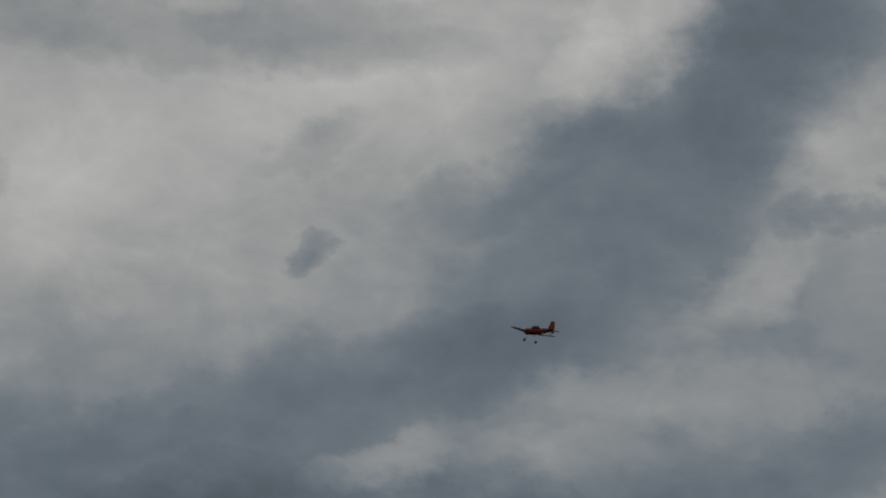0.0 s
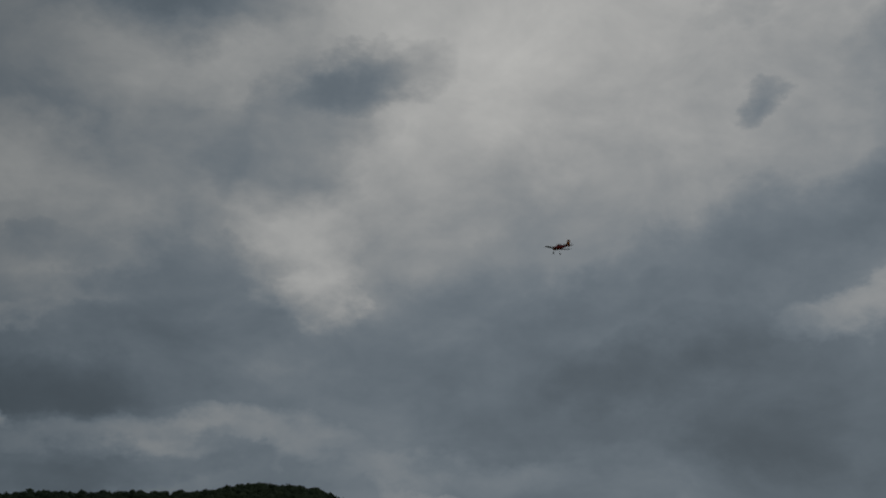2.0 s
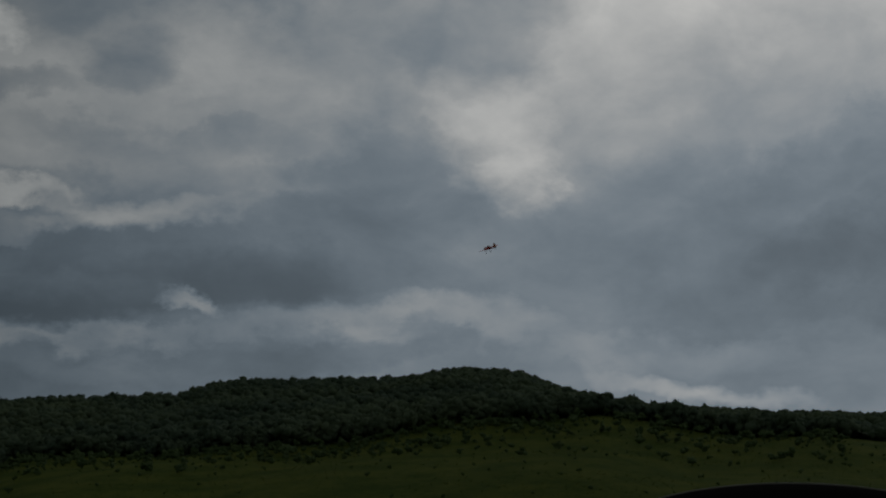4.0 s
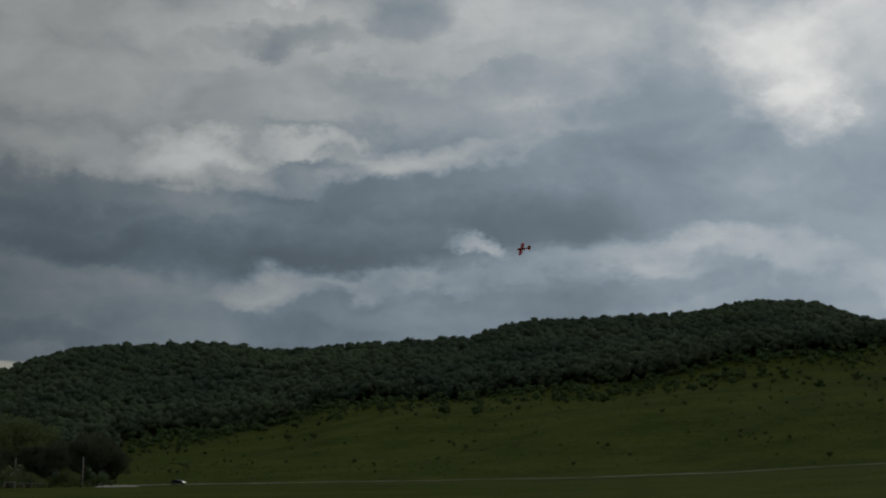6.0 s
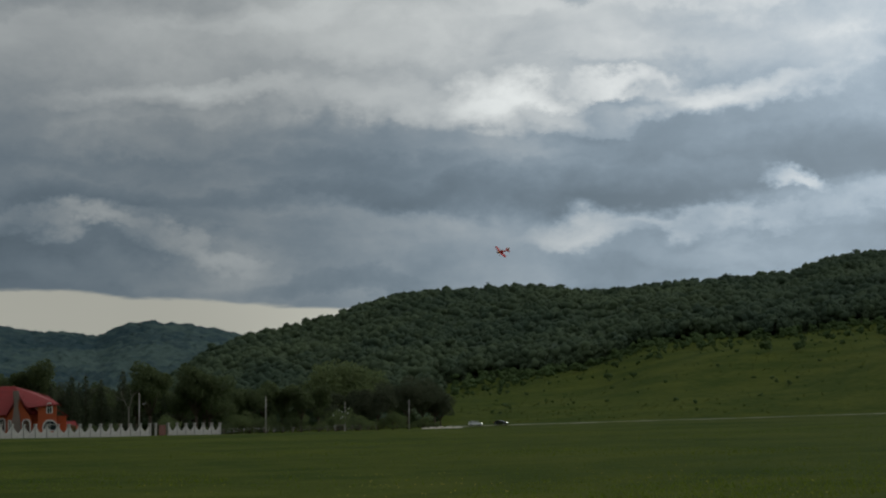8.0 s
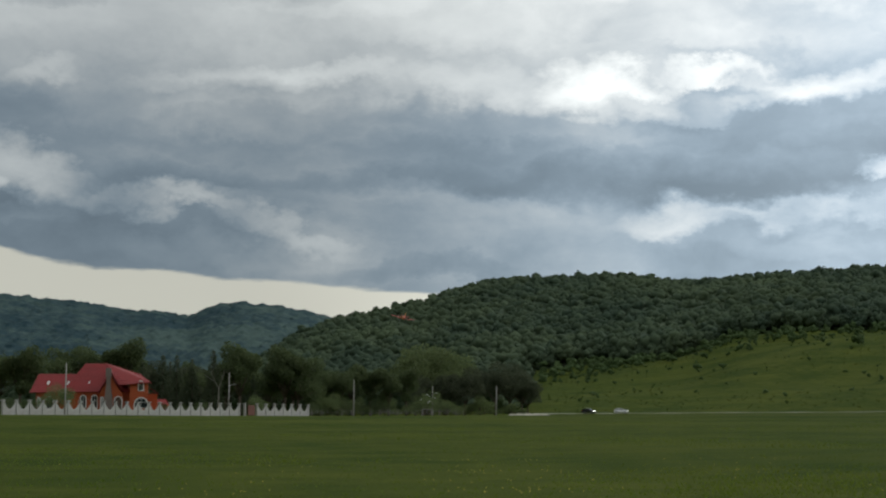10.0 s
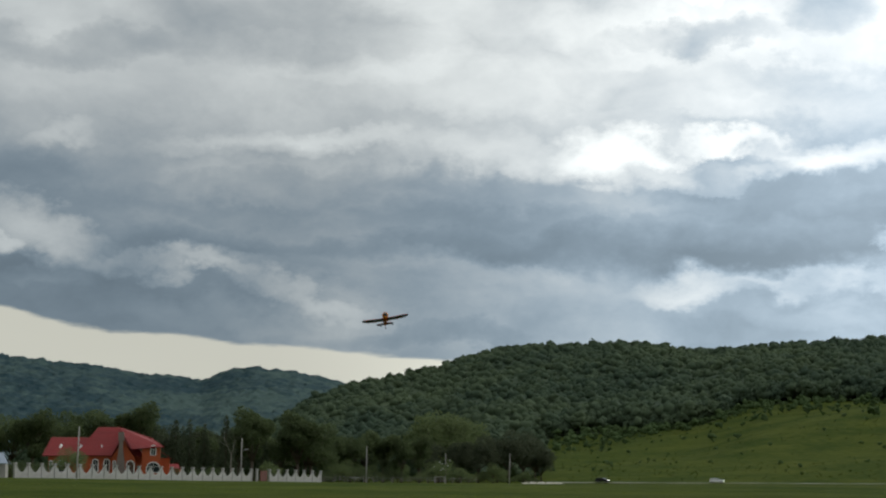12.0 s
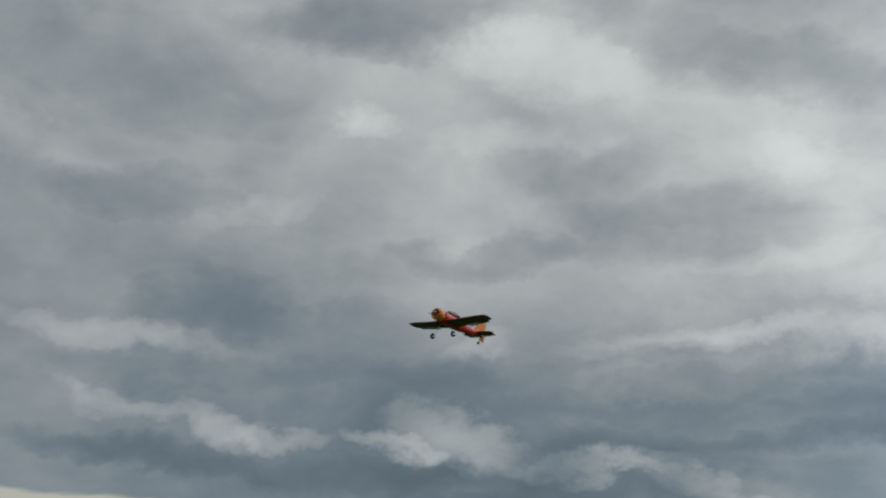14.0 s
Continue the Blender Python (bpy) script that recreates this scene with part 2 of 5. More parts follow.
ramp = wnode("ShaderNodeValToRGB")
wput(ramp.inputs["Fac"], wmath("ADD", wmath("MULTIPLY", cover, 0.63), 0.185))
ramp.color_ramp.interpolation = "B_SPLINE"
stops = ramp.color_ramp.elements
stops[0].position, stops[0].color = 0.0, (0.115, 0.145, 0.172, 1)
stops[1].position, stops[1].color = 1.0, (1.10, 1.10, 1.07, 1)
for at, colour in ((0.165, (0.153, 0.192, 0.228, 1)), (0.366, (0.238, 0.292, 0.342, 1)), (0.534, (0.402, 0.428, 0.443, 1)), (0.688, (0.588, 0.600, 0.596, 1)), (0.835, (0.77, 0.775, 0.755, 1))):
    stops.new(at).color = colour

SUN_EL, SUN_AZ = 38.0, 62.0
sky = wnode("ShaderNodeTexSky", sky_type="NISHITA", sun_disc=False)
sky.sun_elevation, sky.sun_rotation = radians(SUN_EL), radians(SUN_AZ)
blue = wnode("ShaderNodeBackground")
wput(blue.inputs["Color"], sky.outputs[0])
blue.inputs["Strength"].default_value = 0.08
grey = wnode("ShaderNodeBackground")
# thinner cloud, hence a brighter and warmer sky, towards the sun's side
toward = wmath("ADD", wmath("MULTIPLY", dx, math.sin(radians(SUN_AZ))), wmath("MULTIPLY", dy, math.cos(radians(SUN_AZ))))
thin = wnode("ShaderNodeMapRange", interpolation_type="SMOOTHSTEP")
wput(thin.inputs["Value"], toward)
thin.inputs["From Min"].default_value, thin.inputs["From Max"].default_value = 0.36, 0.90
wput(grey.inputs["Strength"], wmath("ADD", wmath("MULTIPLY", thin.outputs[0], 3.0), 1.0))
tint = wnode("ShaderNodeMix", data_type="RGBA")
wput(tint.inputs["Factor"], thin.outputs[0])
tint.inputs[6].default_value, tint.inputs[7].default_value = (0.948, 1.0, 1.024, 1), (1.016, 1.0, 0.992, 1)
tinted = wnode("ShaderNodeMix", data_type="RGBA", blend_type="MULTIPLY")
tinted.inputs["Factor"].default_value = 1.0
wput(tinted.inputs[6], ramp.outputs[0])
wput(tinted.inputs[7], tint.outputs[2])
low = wnode("ShaderNodeMapRange", interpolation_type="SMOOTHSTEP")
wput(low.inputs["Value"], el)
low.inputs["From Min"].default_value, low.inputs["From Max"].default_value = 14.0, 5.0
bluish = wnode("ShaderNodeMix", data_type="RGBA", blend_type="MULTIPLY")
wput(bluish.inputs["Factor"], wmath("MULTIPLY", low.outputs[0], wmath("SUBTRACT", 1.0, thin.outputs[0])))
wput(bluish.inputs[6], tinted.outputs[2])
bluish.inputs[7].default_value = (0.985, 1.0, 1.012, 1)
# clear pale strip under the cloud base, low over the far hills
step_up = wnode("ShaderNodeMapRange", interpolation_type="SMOOTHSTEP")
wput(step_up.inputs["Value"], az)
step_up.inputs["From Min"].default_value, step_up.inputs["From Max"].default_value = -12.0, -15.0
base_line = wmath("ADD", wmath("SUBTRACT", 3.98, wmath("MULTIPLY", az, 0.078)), wmath("MULTIPLY", step_up.outputs[0], 0.45))
ragged = wmath("MULTIPLY", wmath("SUBTRACT", wnoise(deck, 7.0, 6.0).outputs["Fac"], 0.5), 0.5)
strip_in = wnode("ShaderNodeMapRange", interpolation_type="SMOOTHSTEP")
wput(strip_in.inputs["Value"], wmath("ADD", wmath("SUBTRACT", base_line, el), ragged))
strip_in.inputs["From Min"].default_value, strip_in.inputs["From Max"].default_value = 0.0, 0.2
strip_end = wnode("ShaderNodeMapRange", interpolation_type="SMOOTHSTEP")
wput(strip_end.inputs["Value"], az)
strip_end.inputs["From Min"].default_value, strip_end.inputs["From Max"].default_value = 5.0, 0.0
gap = wnode("ShaderNodeMix", data_type="RGBA")
wput(gap.inputs["Factor"], wmath("MULTIPLY", wmath("MULTIPLY", strip_in.outputs[0], strip_end.outputs[0]), 0.9))
wput(gap.inputs[6], bluish.outputs[2])
gap.inputs[7].default_value = (0.73, 0.725, 0.625, 1)
wput(grey.inputs["Color"], gap.outputs[2])
mixed = wnode("ShaderNodeMixShader")
mixed.inputs["Fac"].default_value = 0.96
wput(mixed.inputs[1], blue.outputs[0])
wput(mixed.inputs[2], grey.outputs[0])
wput(wnode("ShaderNodeOutputWorld").inputs["Surface"], mixed.outputs[0])

sun = new("sun", bpy.data.lights.new("sun", "SUN"))
sun.data.energy, sun.data.angle, sun.data.color = 0.55, radians(25), (1.0, 0.95, 0.88)
sun_to = Vector((math.sin(radians(SUN_AZ)) * math.cos(radians(SUN_EL)), math.cos(radians(SUN_AZ)) * math.cos(radians(SUN_EL)), math.sin(radians(SUN_EL))))
sun.matrix_world = look(sun_to * 50, (0, 0, 0))


# ---- materials ----
def material(name, colour, rough=0.7, other=None, scale=4.0, amount=0.6, bump=0.0, bump_scale=20.0, metal=0.0, vary=0.0, space="Object", coat=0.0, gloss=0.5, soft=0.28, thin=0.0):
    """Principled surface with noise between two colours, fine relief, and a shift from piece to piece."""
    m = bpy.data.materials.new(name)
    m.use_nodes = True
    nt = m.node_tree
    p = nt.nodes["Principled BSDF"]
    p.inputs["Roughness"].default_value, p.inputs["Metallic"].default_value = rough, metal
    p.inputs["Coat Weight"].default_value = coat
    p.inputs["Specular IOR Level"].default_value = gloss
    co = nt.nodes.new("ShaderNodeTexCoord").outputs[space]
    n1 = nt.nodes.new("ShaderNodeTexNoise")
    n1.inputs["Scale"].default_value, n1.inputs["Detail"].default_value, n1.inputs["Roughness"].default_value = scale, 6, 0.62
    nt.links.new(co, n1.inputs["Vector"])
    n2 = nt.nodes.new("ShaderNodeTexNoise")
    n2.inputs["Scale"].default_value, n2.inputs["Detail"].default_value = scale * 0.13, 4
    nt.links.new(co, n2.inputs["Vector"])
    add = nt.nodes.new("ShaderNodeMath")
    add.operation = "ADD"
    nt.links.new(n1.outputs["Fac"], add.inputs[0])
    nt.links.new(n2.outputs["Fac"], add.inputs[1])
    rng = nt.nodes.new("ShaderNodeMapRange")
    rng.inputs["From Min"].default_value, rng.inputs["From Max"].default_value = 1 - soft, 1 + soft
    rng.inputs["To Max"].default_value = amount
    nt.links.new(add.outputs[0], rng.inputs["Value"])
    mix = nt.nodes.new("ShaderNodeMix")
    mix.data_type = "RGBA"
    nt.links.new(rng.outputs[0], mix.inputs["Factor"])
    mix.inputs[6].default_value = (*colour, 1)
    mix.inputs[7].default_value = (*(other or [c * 0.6 for c in colour]), 1)
    out = mix.outputs[2]
    if vary:
        geo = nt.nodes.new("ShaderNodeNewGeometry").outputs["Random Per Island"]
        info = nt.nodes.new("ShaderNodeObjectInfo").outputs["Random"]
        both = nt.nodes.new("ShaderNodeMath")
        both.operation = "ADD"
        nt.links.new(geo, both.inputs[0])
        nt.links.new(info, both.inputs[1])
        val = nt.nodes.new("ShaderNodeMapRange")
        val.inputs["From Max"].default_value = 2.0
        val.inputs["To Min"].default_value, val.inputs["To Max"].default_value = 1 - vary, 1 + vary
        nt.links.new(both.outputs[0], val.inputs["Value"])
        hsv = nt.nodes.new("ShaderNodeHueSaturation")
        nt.links.new(out, hsv.inputs["Color"])
        nt.links.new(val.outputs[0], hsv.inputs["Value"])
        out = hsv.outputs[0]
    nt.links.new(out, p.inputs["Base Color"])
    if thin:
        through_leaf = nt.nodes.new("ShaderNodeBsdfTranslucent")
        nt.links.new(out, through_leaf.inputs["Color"])
        both_sides = nt.nodes.new("ShaderNodeMixShader")
        both_sides.inputs["Fac"].default_value = thin
        nt.links.new(p.outputs[0], both_sides.inputs[1])
        nt.links.new(through_leaf.outputs[0], both_sides.inputs[2])
        nt.links.new(both_sides.outputs[0], nt.nodes["Material Output"].inputs["Surface"])
    if bump:
        nb = nt.nodes.new("ShaderNodeTexNoise")
        nb.inputs["Scale"].default_value, nb.inputs["Detail"].default_value = bump_scale, 5
        nt.links.new(co, nb.inputs["Vector"])
        b = nt.nodes.new("ShaderNodeBump")
        b.inputs["Strength"].default_value = min(1.0, bump)
        b.inputs["Distance"].default_value = 1.0 / bump_scale
        nt.links.new(nb.outputs["Fac"], b.inputs["Height"])
        nt.links.new(b.outputs[0], p.inputs["Normal"])
    return m


GRASS = material("meadow_grass", (0.038, 0.062, 0.010), 0.95, (0.086, 0.103, 0.018), 0.30, 1.0, 0.4, 3.0, gloss=0.02, soft=0.21)
# ridge: haze put into the colour, floor paled, leaves greyed towards blue
WOODFLOOR = material("wood_floor", (0.050, 0.062, 0.036), 0.95, (0.070, 0.082, 0.044), 0.05, gloss=0.05)
WOODS = material("broadleaf_woods", (0.050, 0.076, 0.050), 0.9, (0.084, 0.114, 0.062), 0.06, 1.0, 0.3, 1.2, vary=0.08, gloss=0.06, soft=0.20)
# far woods: aerial haze painted into the leaf colour as pale blue-green
HAZEWOODS = material("hazed_far_woods", (0.030, 0.060, 0.070), 0.9, (0.072, 0.112, 0.102), 0.03, 1.0, 0.3, 0.3, gloss=0.05, soft=0.12)
SCRUB = material("scrub_leaves", (0.062, 0.100, 0.040), 0.9, (0.090, 0.128, 0.048), 0.6, 0.8, 0.3, 3.0, vary=0.2, gloss=0.06)
LEAF = material("tree_leaves", (0.092, 0.124, 0.058), 0.7, (0.130, 0.160, 0.068), 0.4, 0.8, vary=0.2, gloss=0.08, thin=0.5)
PALELEAF = material("pale_willow_leaves", (0.150, 0.195, 0.084), 0.7, (0.180, 0.220, 0.094), 0.4, 0.8, vary=0.15, gloss=0.08, thin=0.5)
NEEDLE = material("conifer_needles", (0.084, 0.106, 0.064), 0.8, (0.110, 0.130, 0.074), 0.7, 0.8, vary=0.2, gloss=0.08, thin=0.4)
DARKLEAF = material("dark_pine_leaves", (0.080, 0.096, 0.060), 0.85, (0.104, 0.118, 0.068), 0.7, 0.8, vary=0.2, gloss=0.08, thin=0.45)
BARK = material("bark", (0.10, 0.075, 0.05), 0.9, (0.05, 0.04, 0.03), 3.0, 0.8, 0.7, 12.0)
DEADWOOD = material("bleached_wood", (0.26, 0.24, 0.20), 0.85, (0.17, 0.15, 0.13), 3.0)
BLADE = material("grass_blades", (0.120, 0.185, 0.028), 0.95, (0.190, 0.220, 0.040), 0.12, 0.9, vary=0.1, gloss=0.02, thin=0.45)
WHITEWASH = material("whitewashed_concrete", (0.43, 0.42, 0.39), 0.85, (0.27, 0.265, 0.24), 1.3, 0.9, 0.3, 15.0, vary=0.08)
CONCRETE = material("grey_concrete", (0.40, 0.38, 0.34), 0.9, (0.28, 0.27, 0.25), 1.5, 0.8, 0.4, 10.0)
PLASTER = material("orange_plaster", (0.50, 0.105, 0.035), 0.85, (0.42, 0.085, 0.03), 0.8, 0.7, 0.2, 20.0)
ROOFTILE = material("red_roof_tiles", (0.30, 0.028, 0.026), 0.6, (0.22, 0.022, 0.022), 1.2, 0.8, 0.5, 9.0, vary=0.12)
TRIM = material("white_trim", (0.75, 0.74, 0.70), 0.6, (0.62, 0.61, 0.58), 2.0)
PANE = material("window_glass", (0.03, 0.035, 0.04), 0.08)
DOORWOOD = material("dark_door_wood", (0.09, 0.045, 0.025), 0.6, (0.05, 0.03, 0.02), 3.0)
RUST = material("brown_gate_paint", (0.16, 0.055, 0.035), 0.65, (0.10, 0.04, 0.03), 2.0)
STONE = material("grey_chimney_stone", (0.26, 0.20, 0.17), 0.9, (0.17, 0.13, 0.115), 2.5, 0.8, 0.5, 6.0)
TINROOF = material("blue_grey_tin", (0.36, 0.42, 0.50), 0.45, (0.28, 0.32, 0.38), 1.0, metal=0.2)
GRAVEL = material("pale_gravel", (0.42, 0.39, 0.33), 0.95, (0.28, 0.26, 0.20), 0.6, 0.8, 0.5, 8.0)
DIRTROAD = material("pale_dirt_road", (0.08, 0.11, 0.03), 0.95, (0.50, 0.48, 0.40), 0.09, 1.0, 0.4, 5.0)
BLACKPAINT = material("black_car_paint", (0.010, 0.010, 0.012), 0.35, (0.015, 0.015, 0.017), 2.0, coat=0.15, gloss=0.3)
SILVERPAINT = material("silver_car_paint", (0.85, 0.86, 0.87), 0.35, (0.8, 0.81, 0.82), 2.0, coat=0.4)
CARGLASS = material("car_glass", (0.015, 0.018, 0.02), 0.06)
RUBBER = material("black_rubber", (0.018, 0.018, 0.018), 0.8, (0.03, 0.03, 0.028), 5.0)
STEEL = material("brushed_steel", (0.50, 0.50, 0.52), 0.35, (0.40, 0.40, 0.42), 8.0, metal=0.9)
LIDPANEL = material("pale_inner_panel", (0.42, 0.46, 0.52), 0.5, (0.34, 0.38, 0.44), 3.0)
DARKTRIM = material("dark_boot_trim", (0.012, 0.011, 0.011), 0.8, (0.018, 0.016, 0.016), 6.0, gloss=0.15)
CHROME = material("chrome_edge", (0.30, 0.29, 0.26), 0.35, metal=0.8)
MODELRED = material("red_covering_film", (0.56, 0.022, 0.020), 0.4, (0.48, 0.018, 0.018), 5.0, coat=0.25)
MODELORANGE = material("orange_covering_film", (0.72, 0.13, 0.015), 0.4, (0.62, 0.10, 0.012), 5.0, coat=0.25)
MODELYELLOW = material("yellow_covering_film", (0.82, 0.27, 0.02), 0.4, (0.74, 0.22, 0.018), 5.0, coat=0.25)
MODELNAVY = material("dark_navy_covering_film", (0.050, 0.064, 0.125), 0.5, (0.060, 0.075, 0.14), 5.0)
CANOPY = material("smoked_canopy", (0.10, 0.09, 0.09), 0.12, (0.13, 0.12, 0.12), 4.0)


def lamp_glow(name, colour, strength):
    m = bpy.data.materials.new(name)
    m.use_nodes = True
    p = m.node_tree.nodes["Principled BSDF"]
    p.inputs["Base Color"].default_value = (*colour, 1)
    p.inputs["Emission Color"].default_value = (*colour, 1)
    p.inputs["Emission Strength"].default_value = strength
    return m


FLOWER = material("yellow_flowers", (0.36, 0.30, 0.03), 0.8, (0.30, 0.26, 0.03), 3.0)
# same painted haze for the floor under the far woods
HAZEFLOOR = material("hazed_far_floor", (0.086, 0.128, 0.128), 0.95, (0.104, 0.146, 0.138), 0.01, gloss=0.05)
TUSSOCK = material("grass_tussocks", (0.046, 0.074, 0.020), 0.95, (0.098, 0.112, 0.030), 0.3, 1.0, vary=0.2, gloss=0.03)
HEADLIGHT = lamp_glow("lit_headlight", (1.0, 0.98, 0.92), 6.0)


# ---- mesh helpers ----
def part(name, bm, mat, parent=None, label="", smooth=False):
    """Links a bmesh as one mesh object, under a thing or a part."""
    me = bpy.data.meshes.new(name)
    bmesh.ops.recalc_face_normals(bm, faces=bm.faces)
    bm.to_mesh(me)
    bm.free()
    for m in mat if isinstance(mat, (list, tuple)) else [mat]:
        me.materials.append(m)
    if smooth:
        me.shade_smooth()
    ob = new(name, me)
    ob.parent = parent
    if label:
        tagged(ob, label)
    return ob


def share(name, source, parent, m):
    """Another piece on the same mesh."""
    ob = new(name, source.data)
    ob.parent = parent
    ob.matrix_basis = m
    return ob


def thing(name, label, category, m=Matrix(), group="", kind=""):
    ob = new(name)
    ob.empty_display_size = 0.2
    ob.matrix_basis = m
    return tagged(ob, label, category, group, kind)


def box(bm, x0, y0, z0, x1, y1, z1, bevel=0.0):
    r = bmesh.ops.create_cube(bm, size=1, matrix=Matrix.LocRotScale(((x0 + x1) / 2, (y0 + y1) / 2, (z0 + z1) / 2), None, (abs(x1 - x0), abs(y1 - y0), abs(z1 - z0))))
    if bevel:
        edges = list({e for v in r["verts"] for e in v.link_edges})
        bmesh.ops.bevel(bm, geom=edges, offset=bevel, segments=2, affect="EDGES", profile=0.5)


def a_box(*size, bevel=0.0):
    bm = bmesh.new()
    box(bm, *size, bevel=bevel)
    return bm


def tube(bm, a, b, ra, rb, sides=8):
    a, b = Vector(a), Vector(b)
    q = (b - a).to_track_quat("Z", "Y")
    rings = []
    for p, r in ((a, ra), (b, rb)):
        rings.append([bm.verts.new(p + q @ Vector((math.cos(k * math.tau / sides) * r, math.sin(k * math.tau / sides) * r, 0))) for k in range(sides)])
    for k in range(sides):
        bm.faces.new((rings[0][k], rings[0][(k + 1) % sides], rings[1][(k + 1) % sides], rings[1][k]))
    bm.faces.new(rings[0][::-1])
    bm.faces.new(rings[1])


def loft(bm, rings, close=True):
    """Skin over rings of equal count."""
    made = [[bm.verts.new(p) for p in ring] for ring in rings]
    n = len(made[0])
    for a, b in zip(made, made[1:]):
        for k in range(n):
            bm.faces.new((a[k], a[(k + 1) % n], b[(k + 1) % n], b[k]))
    if close:
        bm.faces.new(made[0][::-1])
        bm.faces.new(made[-1])


def slab(bm, outline, depth, axis):
    """A flat outline of points, drawn out along axis by depth."""
    axis = Vector(axis) * depth
    loft(bm, [[Vector(p) for p in outline], [Vector(p) + axis for p in outline]])


def mesh_from(name, verts, faces, mat, smooth=False):
    me = bpy.data.meshes.new(name)
    verts, faces = np.asarray(verts, dtype=np.float32), np.asarray(faces, dtype=np.int32)
    k = faces.shape[1]
    me.vertices.add(len(verts))
    me.vertices.foreach_set("co", verts.ravel())
    me.loops.add(faces.size)
    me.loops.foreach_set("vertex_index", faces.ravel())
    me.polygons.add(len(faces))
    me.polygons.foreach_set("loop_start", np.arange(0, faces.size, k, dtype=np.int32))
    me.polygons.foreach_set("loop_total", np.full(len(faces), k, dtype=np.int32))
    me.update(calc_edges=True)
    for m in mat if isinstance(mat, (list, tuple)) else [mat]:
        me.materials.append(m)
    if smooth:
        me.shade_smooth()
    return new(name, me)


# ---- ground: a flying field, a meadow slope, a wooded ridge and far hills ----
FIELD_EDGE = [(-60, -0.05), (-14.2, -0.05), (-9.4, -0.11), (-4.3, -0.17), (3.8, -0.20), (9, -0.20), (17, -0.20), (23, -0.10), (30, 0.2), (60, 0.2)]
WOOD_EDGE = [(-60, 0.1), (-8, 0.1), (-2, 0.45), (3.4, 1.15), (6, 1.42), (8.3, 1.70), (9, 1.93), (10.2, 2.30), (12.3, 2.57), (15.1, 2.70), (17.9, 2.92),
             (20.7, 3.17), (23.5, 3.55), (25.8, 3.76), (28.8, 3.88), (29.7, 3.72), (31.9, 3.42), (34, 3.22), (60, 2.4)]
RIDGE = [(-60, 0.2), (-12, 0.2), (-9, 0.6), (-6, 1.7), (-4.6, 2.72), (-3.3, 3.17), (-1.6, 3.47), (-0.45, 3.75), (0.3, 4.05), (1.6, 4.34), (2.8, 4.46), (6.2, 4.55), (7.2, 4.45),
         (8.2, 4.28), (10.3, 4.42), (13, 4.56), (14.9, 4.62), (15.8, 4.98), (16.7, 5.12), (20.2, 5.22), (22, 5.28), (24.1, 5.60), (25.4, 5.60), (26.3, 5.45), (27.3, 5.06),
         (28.2, 4.82), (29.7, 4.48), (31, 4.32), (34, 4.14), (45, 3.7), (60, 3.3)]
FAR_RIDGE = [(-60, 3.6), (-25, 4.6), (-17.9, 4.25), (-14.5, 3.97), (-11.7, 3.73), (-10.2, 3.43), (-9.4, 3.44), (-8.26, 3.26), (-7.2, 3.66), (-6.5, 3.73), (-5.2, 3.59), (-3.3, 3.18),
             (0, 2.6), (6, 2.0), (60, 2.2)]


def along(curve, azimuth):
    return np.interp(azimuth, [c[0] for c in curve], [c[1] for c in curve])


R_FIELD, R_ROAD, R_WOOD, R_RIDGE, R_FAR = 240.0, 530.0, 950.0, 1500.0, 3000.0


def ground_height(x, y):
    """Height of the ground at plan points."""
    x, y = np.atleast_1d(np.asarray(x, float)), np.atleast_1d(np.asarray(y, float))
    r = np.hypot(x, y)
    a = np.degrees(np.arctan2(x, y))
    rise = lambda curve, dist, trees: EYE.z + dist * np.tan(np.radians(along(curve, a))) - trees
    knots = [(0, 0 * r), (36, 0 * r), (R_FIELD, rise(FIELD_EDGE, R_FIELD, 0) - 0.1), (R_ROAD, rise(FIELD_EDGE, R_ROAD, 0)), (R_ROAD + 12, rise(FIELD_EDGE, R_ROAD, 0) + 0.5),
             (R_WOOD, rise(WOOD_EDGE, R_WOOD, 0)), (R_RIDGE, np.maximum(rise(RIDGE, R_RIDGE, 8), 4)), (2000, 0 * r + 20), (R_FAR, rise(FAR_RIDGE, R_FAR, 11)), (3600, 0 * r + 40), (4900, 0 * r + 30)]
    z = knots[0][1]
    for (r0, z0), (r1, z1) in zip(knots, knots[1:]):
        u = np.clip((r - r0) / (r1 - r0), 0, 1)
        z = np.where(r > r0, z0 + (z1 - z0) * u, z)
    roll = 0.05 * np.sin(x * 0.11 + 1) * np.sin(y * 0.083) * np.clip(r / 60, 0, 1)
    hump = np.clip((r - 545) / 120, 0, 1) * np.clip((1500 - r) / 200, 0, 1) * (1.6 * np.sin(x * 0.021 + y * 0.013) + 1.1 * np.sin(x * 0.05 - y * 0.037 + 2))
    return z + roll + hump


def height_at(x, y):
    return float(ground_height(x, y)[0])


def polar(azimuth, dist, lift=0.0):
    x, y = dist * math.sin(radians(azimuth)), dist * math.cos(radians(azimuth))
    return Vector((x, y, height_at(x, y) + lift))


